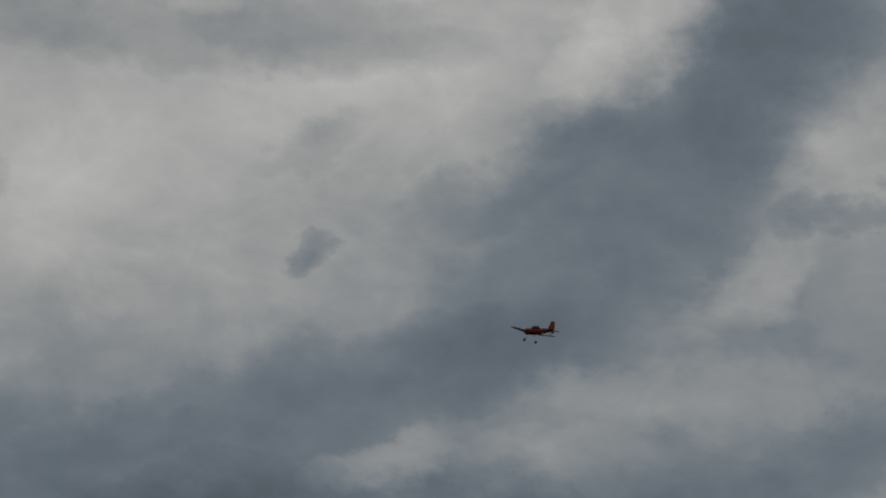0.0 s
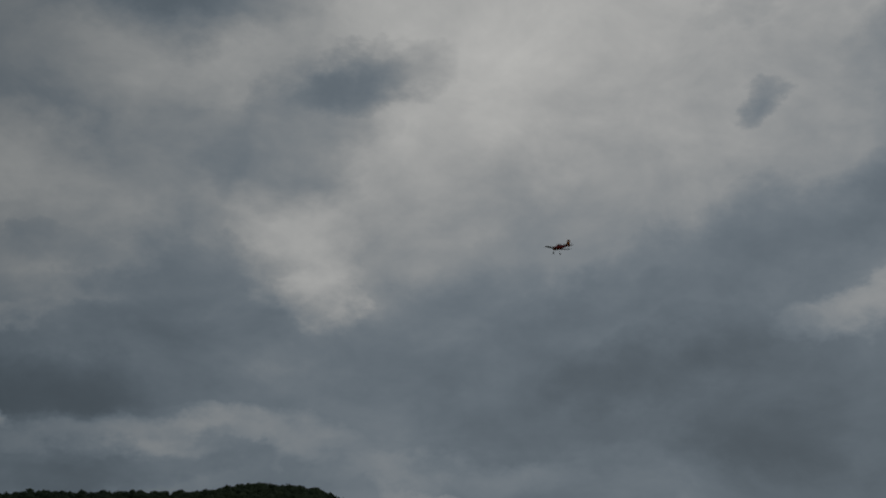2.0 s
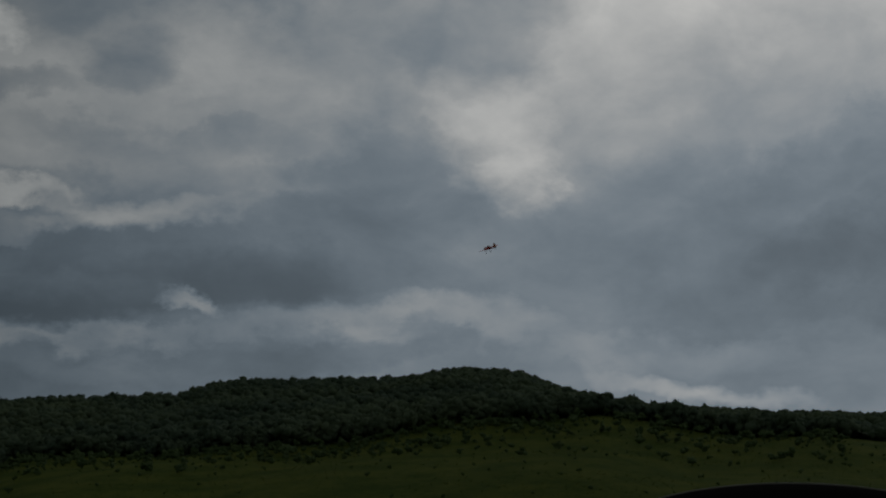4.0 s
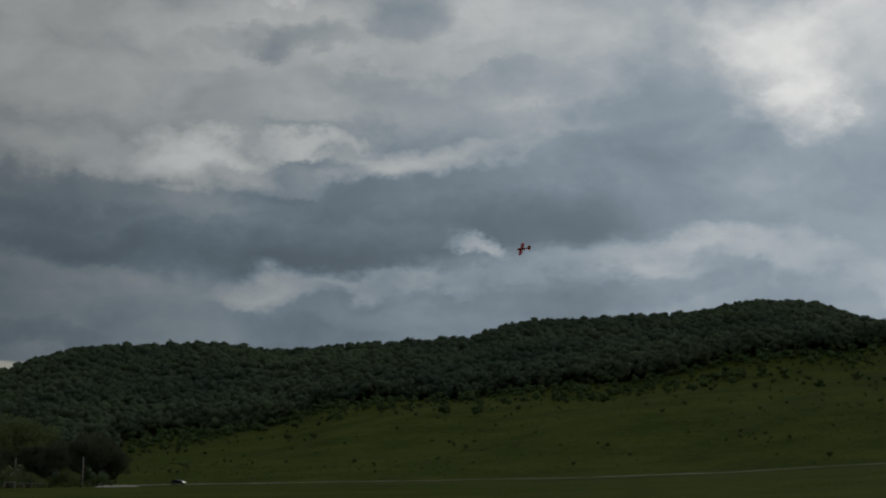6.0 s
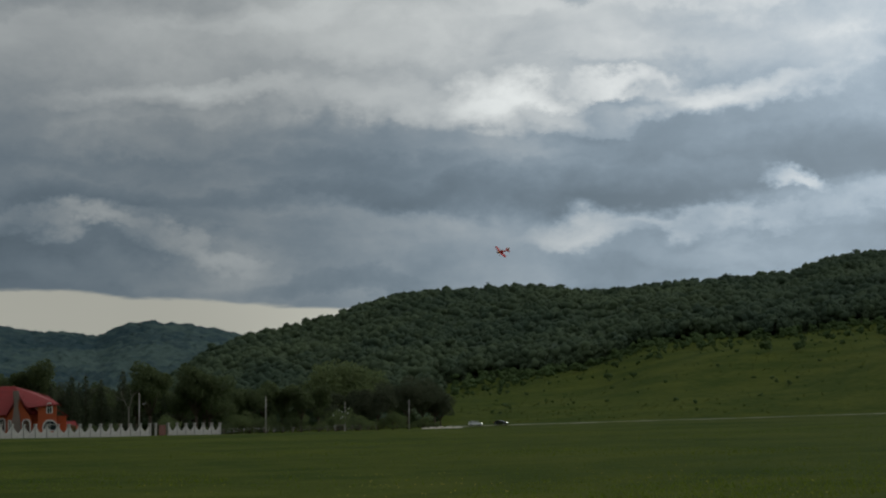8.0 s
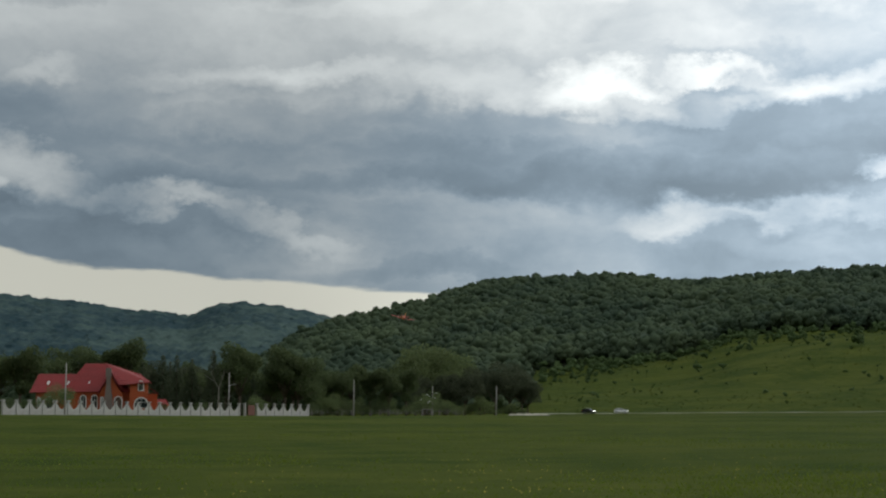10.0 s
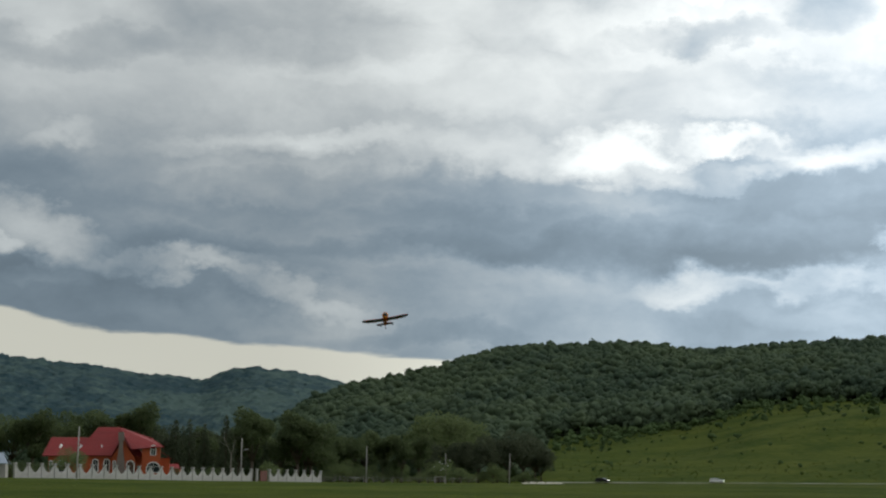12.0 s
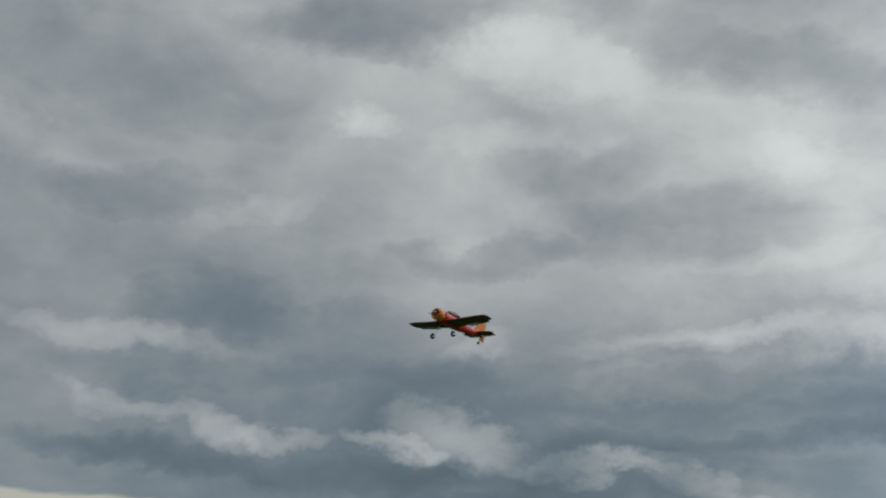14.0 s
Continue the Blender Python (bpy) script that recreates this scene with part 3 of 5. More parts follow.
def build_ground():
    angles = np.concatenate([np.arange(-180, -40, 4.0), np.arange(-40, 64, 0.4), np.arange(64, 180, 4.0)])
    radii = np.concatenate([[0.02, 1.5, 4, 9, 16, 25], np.arange(36, 240, 8.0), np.arange(240, 524, 20.0), [530, 536, 542, 560], np.arange(580, 950, 18.5), np.arange(950, 1500, 27.5), np.arange(1500, 4900, 100.0), [4900]])
    aa, rr = np.meshgrid(np.radians(angles), radii)
    xs, ys = (rr * np.sin(aa)).ravel(), (rr * np.cos(aa)).ravel()
    verts = np.stack([xs, ys, ground_height(xs, ys)], 1)
    n, m = len(angles), len(radii)
    j, i = np.meshgrid(np.arange(m - 1), np.arange(n), indexing="ij")
    k = (i + 1) % n
    faces = np.stack([j * n + i, (j + 1) * n + i, (j + 1) * n + k, j * n + k], -1).reshape(-1, 4)
    faces = np.vstack([faces, np.array([[0, n // 4, n // 2, 3 * n // 4]])])
    ob = mesh_from("ground", verts, faces, [GRASS, WOODFLOOR, HAZEFLOOR], True)
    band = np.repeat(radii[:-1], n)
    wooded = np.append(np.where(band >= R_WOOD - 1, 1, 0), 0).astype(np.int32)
    # beyond the ridge the floor wears the haze-tinted colour
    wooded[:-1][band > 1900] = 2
    ob.data.polygons.foreach_set("material_index", wooded)
    return tagged(ob, "green meadow rising to wooded hills", "ground", kind="structure")


build_ground()


# ---- woods ----
ICO = bmesh.new()
bmesh.ops.create_icosphere(ICO, subdivisions=1, radius=1)
ICO_V = np.array([v.co[:] for v in ICO.verts])
ICO_F = np.array([[v.index for v in f.verts] for f in ICO.faces])
ICO.free()
rng = np.random.default_rng(7)


def clump_field(name, places, sizes, lumps, mat, label, flat=0.8, ragged=0.3, sprays=0, girth=(0.32, 0.58), spread=1.0):
    """Crowns of several uneven lumps each, in one mesh."""
    count = len(places) * lumps
    base = np.repeat(places, lumps, axis=0)
    size = np.repeat(sizes, lumps)
    off = rng.normal(0, 1, (count, 3))
    off /= np.linalg.norm(off, axis=1, keepdims=True)
    off *= rng.uniform(0.25, 0.8, (count, 1)) * spread
    off[:, 2] = off[:, 2] * 0.75 + 0.1
    lump = size * rng.uniform(*girth, count)
    centre = base + off * size[:, None] * np.array([1, 1, flat * 1.1]) + np.stack([0 * size, 0 * size, size * 0.95], 1)
    turn = rng.uniform(0, math.tau, count)
    jag = 1 + rng.normal(0, ragged, (count, len(ICO_V), 1)).clip(-0.6, 0.7)
    v = ICO_V[None] * jag * lump[:, None, None] * np.array([1, 1, flat])
    c, s = np.cos(turn)[:, None], np.sin(turn)[:, None]
    v = np.stack([v[..., 0] * c - v[..., 1] * s, v[..., 0] * s + v[..., 1] * c, v[..., 2]], -1) + centre[:, None]
    faces = ICO_F[None] + (np.arange(count) * len(ICO_V))[:, None, None]
    verts, tris = v.reshape(-1, 3), faces.reshape(-1, 3)
    if sprays:
        n = count * sprays
        host, reach = np.repeat(centre, sprays, axis=0), np.repeat(lump, sprays)[:, None]
        d = rng.normal(0, 1, (n, 3))
        d /= np.linalg.norm(d, axis=1, keepdims=True)
        d[:, 2] = np.abs(d[:, 2]) * 0.9
        p = host + d * reach * np.array([1, 1, flat]) * rng.uniform(0.85, 1.25, (n, 1))
        a, b = rng.normal(0, 1, (n, 3)), rng.normal(0, 1, (n, 3))
        k = reach * 0.22
        tri = np.stack([p + a * k, p + b * k, p - (a + b) * k * 0.6], 1).reshape(-1, 3)
        tris = np.vstack([tris, np.arange(n * 3).reshape(-1, 3) + len(verts)])
        verts = np.vstack([verts, tri])
    return tagged(mesh_from(name, verts, tris, mat, "woods" in name or "margin" in name), label, "woods", kind="stuff")


def scatter(a0, a1, r0, r1, count):
    a = np.radians(rng.uniform(a0, a1, count))
    r = np.sqrt(rng.uniform(r0 * r0, r1 * r1, count))
    x, y = r * np.sin(a), r * np.cos(a)
    return np.stack([x, y, ground_height(x, y)], 1)


def canopy(name, angles, radii, floor, rise, mat, label):
    """Crowns merged into one uneven sheet."""
    aa, rr = np.meshgrid(np.radians(angles), radii)
    gap = radii[1] - radii[0]
    aa = aa + rng.normal(0, 0.0006, aa.shape)
    rr = rr + rng.normal(0, gap * 0.27, rr.shape)
    crown = rng.uniform(0, 1, aa.shape)
    crown = floor + rise * (0.7 * crown + 0.3 * np.roll(crown, 1, 1))
    x, y = (rr * np.sin(aa)).ravel(), (rr * np.cos(aa)).ravel()
    verts = np.stack([x, y, ground_height(x, y) + crown.ravel()], 1)
    m, n = aa.shape
    j, i = np.meshgrid(np.arange(m - 1), np.arange(n - 1), indexing="ij")
    faces = np.stack([j * n + i, (j + 1) * n + i, (j + 1) * n + i + 1, j * n + i + 1], -1).reshape(-1, 4)
    tagged(mesh_from(name, verts, faces, mat, True), label, "woods", kind="stuff")


def build_woods():
    hill = scatter(-9, 38, 962, 1525, 15500)
    clump_field("hillside_woods", hill, 2.2 + 3.4 * rng.uniform(0, 1, len(hill)) ** 1.4, 4, WOODS, "dark green broadleaf woods covering a long ridge", 0.85, 0.22, 2, (0.42, 0.74), 0.75)
    canopy("ridge_canopy", np.arange(-9, 38.2, 0.13), np.arange(968, 1512, 5.0), 2.6, 2.4, WOODS, "closed dark green canopy between the ridge trees")
    rear = scatter(38, 62, 962, 1530, 2600)
    clump_field("ridge_woods", rear, rng.uniform(4.0, 7.2, len(rear)), 5, WOODS, "dark green woods on the falling end of the ridge")
    edge = scatter(3.0, 37, 944, 985, 520)
    clump_field("wood_margin", edge, rng.uniform(3.2, 7.6, len(edge)), 18, WOODS, "tall dark trees along the upper meadow margin", 0.95, 0.30, 7, (0.24, 0.44))
    foot = scatter(-14, 3.1, 500, 940, 1100)
    clump_field("valley_woods", foot, rng.uniform(3.0, 6.4, len(foot)), 9, WOODS, "dense valley woods below the ridge", 0.9, 0.30, 7, (0.28, 0.48))
    # distance haze lies in this sheet's colour, there is no volume
    canopy("far_hill_woods", np.arange(-40, 12, 0.11), np.arange(2050, 3042, 11.0), 1.0, 8.5, HAZEWOODS, "woods on distant hills, blue-green from haze put into the colour")


build_woods()


def build_scrub():
    near_wood = scatter(3.4, 37, 740, 952, 5200)
    depth = np.hypot(near_wood[:, 0], near_wood[:, 1])
    bays = 0.5 + 0.5 * np.sin(near_wood[:, 0] * 0.037) * np.sin(near_wood[:, 0] * 0.013 + depth * 0.03)
    keep = rng.uniform(0, 1, len(near_wood)) < ((depth - 739) / 212) ** 2.0 * (0.35 + 0.65 * bays)
    margin = near_wood[keep]
    clump_field("margin_shrubs", margin, 0.7 + 2.6 * rng.uniform(0, 1, len(margin)) ** 1.8, 8, SCRUB, "light green thicket below the wood margin", 0.8, 0.32, 7, (0.28, 0.48))
    tufts = scatter(3.4, 40, 545, 940, 7000)
    drift = np.sin(tufts[:, 0] * 0.031 + 1.5 * np.sin(tufts[:, 1] * 0.02)) + np.sin(tufts[:, 1] * 0.045 + 1)
    tufts = tufts[drift > rng.normal(0.2, 0.7, len(tufts))]
    clump_field("meadow_tussocks", tufts, rng.uniform(0.15, 0.55, len(tufts)), 3, TUSSOCK, "low grass tussocks on the meadow slope", 0.5)
    open_slope = scatter(3.4, 40, 560, 900, 520)
    clump_field("meadow_shrubs", open_slope, 0.25 + 1.2 * rng.uniform(0, 1, len(open_slope)) ** 2.6, 5, SCRUB, "scattered green shrubs on the meadow slope", 0.75, 0.34, 7)


build_scrub()


# ---- tree belt ----
def leaf_cloud(name, centres, radii, count, leaf, mat, parent, seed, droop=0.0):
    """Many small leaf quads spread over lobes."""
    g = np.random.default_rng(seed)
    centres, radii = np.asarray(centres, float), np.asarray(radii, float)
    pick = g.choice(len(centres), count, p=radii.prod(1) ** 0.67 / (radii.prod(1) ** 0.67).sum())
    d = g.normal(0, 1, (count, 3))
    d /= np.linalg.norm(d, axis=1, keepdims=True)
    p = centres[pick] + d * radii[pick] * g.uniform(0.55, 1.08, (count, 1))
    p[:, 2] -= droop * g.uniform(0, 1, count)
    u = g.normal(0, 1, (count, 3))
    u /= np.linalg.norm(u, axis=1, keepdims=True)
    w = np.cross(u, g.normal(0, 1, (count, 3)))
    w /= np.linalg.norm(w, axis=1, keepdims=True) + 1e-9
    s = leaf * g.uniform(0.6, 1.5, (count, 1))
    quad = np.stack([p - u * s, p - w * s * 0.6, p + u * s, p + w * s * 0.6], 1)
    ob = mesh_from(name, quad.reshape(-1, 3), np.arange(count * 4).reshape(-1, 4), mat)
    ob.parent = parent
    return ob


def broadleaf(height, width, mat, label, seed, name="broadleaf_tree"):
    g = random.Random(seed)
    t = thing(name, label, "tree")
    bm = bmesh.new()
    fork = height * 0.3
    tube(bm, (0, 0, -0.3), (0.1, 0, fork), height * 0.026, height * 0.018, 9)
    lobes, sizes = [(0, 0, height * 0.66)], [(width * 0.34, width * 0.34, height * 0.24)]
    for k in range(9):
        ang, up_ = k * 2.4 + g.uniform(-0.4, 0.4), g.uniform(0.36, 0.88)
        out = width * 0.34 * (1.15 - abs(up_ - 0.55)) * g.uniform(0.7, 1.15)
        tip = Vector((math.cos(ang) * out, math.sin(ang) * out, height * up_))
        tube(bm, (0.1, 0, fork * g.uniform(0.75, 1.0)), tip, height * 0.011, height * 0.004, 6)
        lobes.append(tip)
        s = width * g.uniform(0.16, 0.26)
        sizes.append((s, s, s * g.uniform(0.7, 1.0)))
    part("trunk", bm, BARK, t, smooth=True)
    leaf_cloud("crown", lobes, sizes, 5600, 0.19 * height / 11, mat, t, seed)
    return t


def conifer(height, width, label, seed):
    g = np.random.default_rng(seed)
    t = thing("conifer_tree", label, "tree")
    bm = bmesh.new()
    tube(bm, (0, 0, -0.3), (0, 0, height), height * 0.02, 0.03, 8)
    lobes, sizes = [], []
    for k in range(26):
        up_ = 0.1 + 0.9 * k / 26
        for q in range(4):
            ang = k * 1.1 + q * 1.57 + g.uniform(-0.3, 0.3)
            out = width * 0.5 * (1 - up_) ** 0.8 * g.uniform(0.55, 1.0)
            lobes.append((math.cos(ang) * out, math.sin(ang) * out, height * up_ - out * 0.25))
            s = 0.12 * width * (1.15 - up_) + 0.10
            sizes.append((s * 1.3, s * 1.3, s))
    part("trunk", bm, BARK, t, smooth=True)
    leaf_cloud("crown", lobes, sizes, 4600, 0.15, NEEDLE, t, seed, 0.25)
    return t


def plant(source, azimuth, dist, size=1.0, spin=None):
    m = Matrix.Translation(polar(azimuth, dist)) @ pose(0, 0, 0, 0, 0, random.uniform(0, 360) if spin is None else spin) @ Matrix.Diagonal((size, size, size, 1))
    return copy_thing(source, m)


def build_trees():
    leafy = [broadleaf(11, 8.5, LEAF, "dense dark green broadleaf tree behind the fence", 11), broadleaf(12, 7, LEAF, "tall green broadleaf tree in the belt", 12),
             broadleaf(10, 9, LEAF, "wide green broadleaf tree in the belt", 13)]
    pale = broadleaf(13, 12, PALELEAF, "broad pale green willow standing out of the belt", 14, "willow_tree")
    pine = [broadleaf(11, 8, DARKLEAF, "dark dense pine at the end of the belt", 15, "pine_tree"), broadleaf(10, 9, DARKLEAF, "dark low-branched pine in the belt", 16, "pine_tree")]
    spruce = [conifer(12, 5.0, "dark pointed spruce beside the red-roofed house", 21), conifer(10.5, 4.6, "dark slim spruce in the belt", 22)]
    bush = [broadleaf(3.2, 4.2, PALELEAF, "low light green bush at the field margin", 31, "bush"), broadleaf(2.6, 4.6, LEAF, "low dark green bush at the field margin", 32, "bush")]
    spots = [(leafy, -17.5, 330, 1.1), (leafy, -16.2, 315, 1.05), (leafy, -15.2, 320, 1.0), (leafy, -14.3, 325, 1.15), (leafy, -13.6, 318, 1.05), (leafy, -12.8, 322, 1.1), (leafy, -12.0, 330, 1.2),
             (leafy, -11.1, 326, 1.1), (leafy, -10.3, 322, 1.2), (spruce, -9.7, 318, 0.95), (spruce, -9.05, 322, 1.08), (spruce, -8.6, 330, 0.98), (spruce, -8.1, 326, 0.9), (leafy, -8.3, 345, 0.9),
             (spruce, -7.4, 320, 1.02), (leafy, -7.0, 340, 0.85), (leafy, -6.55, 325, 1.18), (spruce, -6.2, 330, 0.85), (leafy, -5.6, 335, 0.9), (leafy, -5.05, 330, 1.15), (leafy, -4.6, 332, 1.08),
             (leafy, -3.9, 350, 0.85), (leafy, -3.3, 352, 0.85), (leafy, -2.8, 360, 0.92), (leafy, -2.2, 365, 0.85), (leafy, -1.6, 362, 0.85), (leafy, -1.0, 372, 0.88), (pine, -0.7, 395, 0.95),
             (pine, 0.3, 398, 0.95), (pine, 0.95, 402, 1.0), (pine, 1.45, 420, 1.12), (pine, 1.95, 415, 1.2), (pine, 2.45, 420, 1.18), (pine, 2.85, 424, 1.05), (pine, 3.05, 428, 0.8)]
    for kinds, a, d, s in spots:
        plant(kinds[int(abs(a) * 100) % len(kinds)], a, d, s)
    for k in range(17):
        a = -10.4 + k * 0.4 + random.uniform(-0.12, 0.12)
        plant((spruce[0], pine[0], leafy[1], pine[1])[k % 4], a, 352 + random.uniform(-8, 12), random.uniform(0.86, 1.02))
    plant(pale, -0.45, 425, 1.5)
    plant(pale, 0.25, 430, 1.38)
    for k in range(52):
        a = -4.2 + k * 0.14 + random.uniform(-0.08, 0.08)
        plant(bush[k % 2], a, 338 + 11 * max(0.0, a + 4.2) + random.uniform(-6, 6), 0.35 + 1.0 * random.random() ** 1.7)
    for a, d, s in ((-15.0, 262, 1.2), (-14.0, 268, 1.0), (-13.35, 262, 0.9), (-12.45, 258, 1.3), (-9.0, 290, 0.8), (-8.3, 296, 0.8), (-7.8, 300, 0.9), (-5.9, 314, 1.1)):
        plant(bush[0] if s > 1 else bush[1], a, d, s)
    for source in leafy + [pale] + pine + spruce + bush:
        for o in source.children_recursive:
            bpy.data.objects.remove(o)
        bpy.data.objects.remove(source)
    dead = thing("dead_tree", "bare bleached dead tree with forked branches", "tree", Matrix.Translation(polar(-7.25, 312)) @ Matrix.Diagonal((0.9, 0.9, 0.93, 1)))
    bm = bmesh.new()
    tube(bm, (0, 0, -0.2), (0.2, 0, 5.2), 0.13, 0.09)
    for a, b, r in (((0.2, 0, 5.0), (-1.6, 0.1, 8.6), 0.11), ((0.2, 0, 5.2), (1.3, 0, 8.8), 0.11), ((-0.6, 0, 6.6), (-2.6, 0.3, 7.8), 0.07), ((-1.2, 0, 7.8), (-1.3, 0, 9.6), 0.06), ((0.8, 0, 7.0), (0.4, 0, 9.2), 0.06), ((1.0, 0, 7.6), (2.3, 0.2, 8.9), 0.06)):
        tube(bm, a, b, r * 0.6, 0.02, 6)
    part("trunk", bm, DEADWOOD, dead)


build_trees()


# ---- boundary fence of scalloped panels and pillars ----
FENCE_A, FENCE_B = polar(-14.15, 240), polar(-4.27, 303)


def build_fence():
    run = Vector((FENCE_B.x - FENCE_A.x, FENCE_B.y - FENCE_A.y, 0))
    length, ang = run.length, math.degrees(math.atan2(run.y, run.x))
    bays = 29
    step = length / bays
    fence = thing("boundary_fence", "white concrete fence with scalloped panels and capped pillars", "fence", Matrix.Translation(FENCE_A) @ pose(0, 0, 0, 0, 0, ang))
    first, panel = None, None
    for k in range(bays + 1):
        s = k * step
        p = FENCE_A + run * (s / length)
        drop = height_at(p.x, p.y) - FENCE_A.z
        if k == 22:
            s -= step * 0.38
        if first is None:
            bm = bmesh.new()
            box(bm, -0.16, -0.16, -0.4, 0.16, 0.16, 1.88, 0.02)
            box(bm, -0.25, -0.25, 1.88, 0.25, 0.25, 1.98, 0.02)
            box(bm, -0.2, -0.2, 1.98, 0.2, 0.2, 2.06, 0.02)
            first = part("pillar", bm, WHITEWASH, fence)
            first.matrix_basis = pose(s, 0, drop)
        else:
            share("pillar", first, fence, pose(s, 0, drop))
        if k in (21, 22, bays):
            continue
        if panel is None:
            bm = bmesh.new()
            top = []
            for q in range(15):
                u = q / 14
                top.append((0.16 + (step - 0.32) * u, 0.06, 1.70 - 0.92 * math.sin(math.pi * u) ** 1.15))
            slab(bm, [(0.16, 0.06, -0.4)] + top + [(step - 0.16, 0.06, -0.4)], 0.12, (0, -1, 0))
            panel = part("panel", bm, WHITEWASH, fence)
            panel.matrix_basis = pose(s, 0, drop)
        else:
            share("panel", panel, fence, pose(s, 0, drop))
    p = FENCE_A + run * (22.35 / bays)
    gate = thing("yard_gate", "closed brown sheet metal gate between fence pillars", "gate", Matrix.Translation((p.x, p.y, height_at(p.x, p.y))) @ pose(0, 0, 0, 0, 0, ang))
    part("gate_frame", a_box(-1.0, -0.04, 0.05, 1.0, 0.04, 1.75, bevel=0.02), RUST, gate)
    for k in range(5):
        part("board", a_box(-0.94 + k * 0.38, -0.06, 0.12, -0.60 + k * 0.38, -0.042, 1.68), RUST, gate)


build_fence()


# ---- utility poles ----
def build_poles():
    for a, d, h in ((-12.2, 236, 6.9), (-6.9, 285, 6.9), (-2.76, 332, 6.9), (-0.13, 368, 6.2), (1.99, 372, 6.3)):
        pole = thing("utility_pole", "pale weathered concrete utility pole at the field margin", "pole", Matrix.Translation(polar(a, d)) @ pose(0, 0, 0, 0, random.uniform(0.4, 1.6), 0), "poles along the field")
        bm = bmesh.new()
        tube(bm, (0, 0, -0.5), (0, 0, h), 0.13, 0.08, 10)
        part("shaft", bm, CONCRETE, pole, smooth=True)
        part("cap", a_box(-0.09, -0.09, h, 0.09, 0.09, h + 0.12, bevel=0.02), CONCRETE, pole)
    lamp = thing("pole_lamp", "small pale lamp bracket fixed to a pole", "lamp", Matrix.Translation(polar(-6.9, 285)))
    bm = bmesh.new()
    tube(bm, (0.1, -0.1, 4.9), (0.9, -0.2, 5.2), 0.03, 0.03, 6)
    box(bm, 0.75, -0.3, 5.12, 1.15, -0.1, 5.24, 0.02)
    part("bracket", bm, STEEL, lamp)


build_poles()


# ---- red-roofed house ----
def arch_outline(x, z, w, h, steps=8):
    """Outline of an arched opening, foot at z, in the facade plane."""
    r = w / 2
    pts = [(x - r, z), (x + r, z)]
    for k in range(steps + 1):
        a = math.pi * k / steps
        pts.append((x + r * math.cos(a), z + h - r + r * math.sin(a)))
    return pts


def arched_window(house, x, y, z, w, h):
    win = part("window", flat_frame(x, y, z, w, h), TRIM, house, "white arched window surround")
    bm = bmesh.new()
    slab(bm, [(px, y - 0.02, pz) for px, pz in arch_outline(x, z + 0.1, w - 0.36, h - 0.28)], 0.05, (0, -1, 0))
    part("pane", bm, PANE, win)
    bm = bmesh.new()
    box(bm, x - 0.03, y - 0.1, z + 0.1, x + 0.03, y - 0.072, z + h - 0.2)
    box(bm, x - w / 2 + 0.18, y - 0.1, z + h * 0.52, x + w / 2 - 0.18, y - 0.074, z + h * 0.52 + 0.06)
    part("glazing_bar", bm, TRIM, win)


def flat_frame(x, y, z, w, h):
    outer, inner = arch_outline(x, z, w, h), arch_outline(x, z + 0.1, w - 0.36, h - 0.28)
    bm = bmesh.new()
    rings = []
    for pts, depth in ((outer, 0.0), (outer, -0.09), (inner, -0.09), (inner, 0.0)):
        rings.append([bm.verts.new((px, y + depth, pz)) for px, pz in pts])
    n = len(outer)
    for a, b in zip(rings, rings[1:]):
        for k in range(n):
            bm.faces.new((a[k], a[(k + 1) % n], b[(k + 1) % n], b[k]))
    return bm


def roof_tiles(name, house, a, b, c, d, label=""):
    """A pitched roof face as overlapping courses; a, b along the eave, c, d along the ridge (c over b, d over a)."""
    a, b, c, d = (Vector(p) for p in (a, b, c, d))
    n = (b - a).cross(d - a) if (d - a).length > 0.01 else (b - a).cross(c - a)
    n.normalize()
    if n.z < 0:
        n = -n
    rows = max(4, int(((d - a).length + (c - b).length) / 2 / 0.42))
    bm = bmesh.new()
    slab(bm, [a, b, c, d] if (c - d).length > 0.02 else [a, b, c], 0.05, n)
    face = part(name, bm, ROOFTILE, house, label)
    for k in range(rows):
        u0, u1 = k / rows, min(1.0, (k + 1.12) / rows)
        p = [a.lerp(d, u0) + n * 0.10, b.lerp(c, u0) + n * 0.10, b.lerp(c, u1) + n * 0.07, a.lerp(d, u1) + n * 0.07]
        q = [v - n * 0.05 for v in p]
        bm = bmesh.new()
        vs = [bm.verts.new(v) for v in p + q]
        for f in ((0, 1, 2, 3), (7, 6, 5, 4), (0, 4, 5, 1), (1, 5, 6, 2), (2, 6, 7, 3), (3, 7, 4, 0)):
            bm.faces.new([vs[i] for i in f])
        part("tile_course", bm, ROOFTILE, face)
    return face


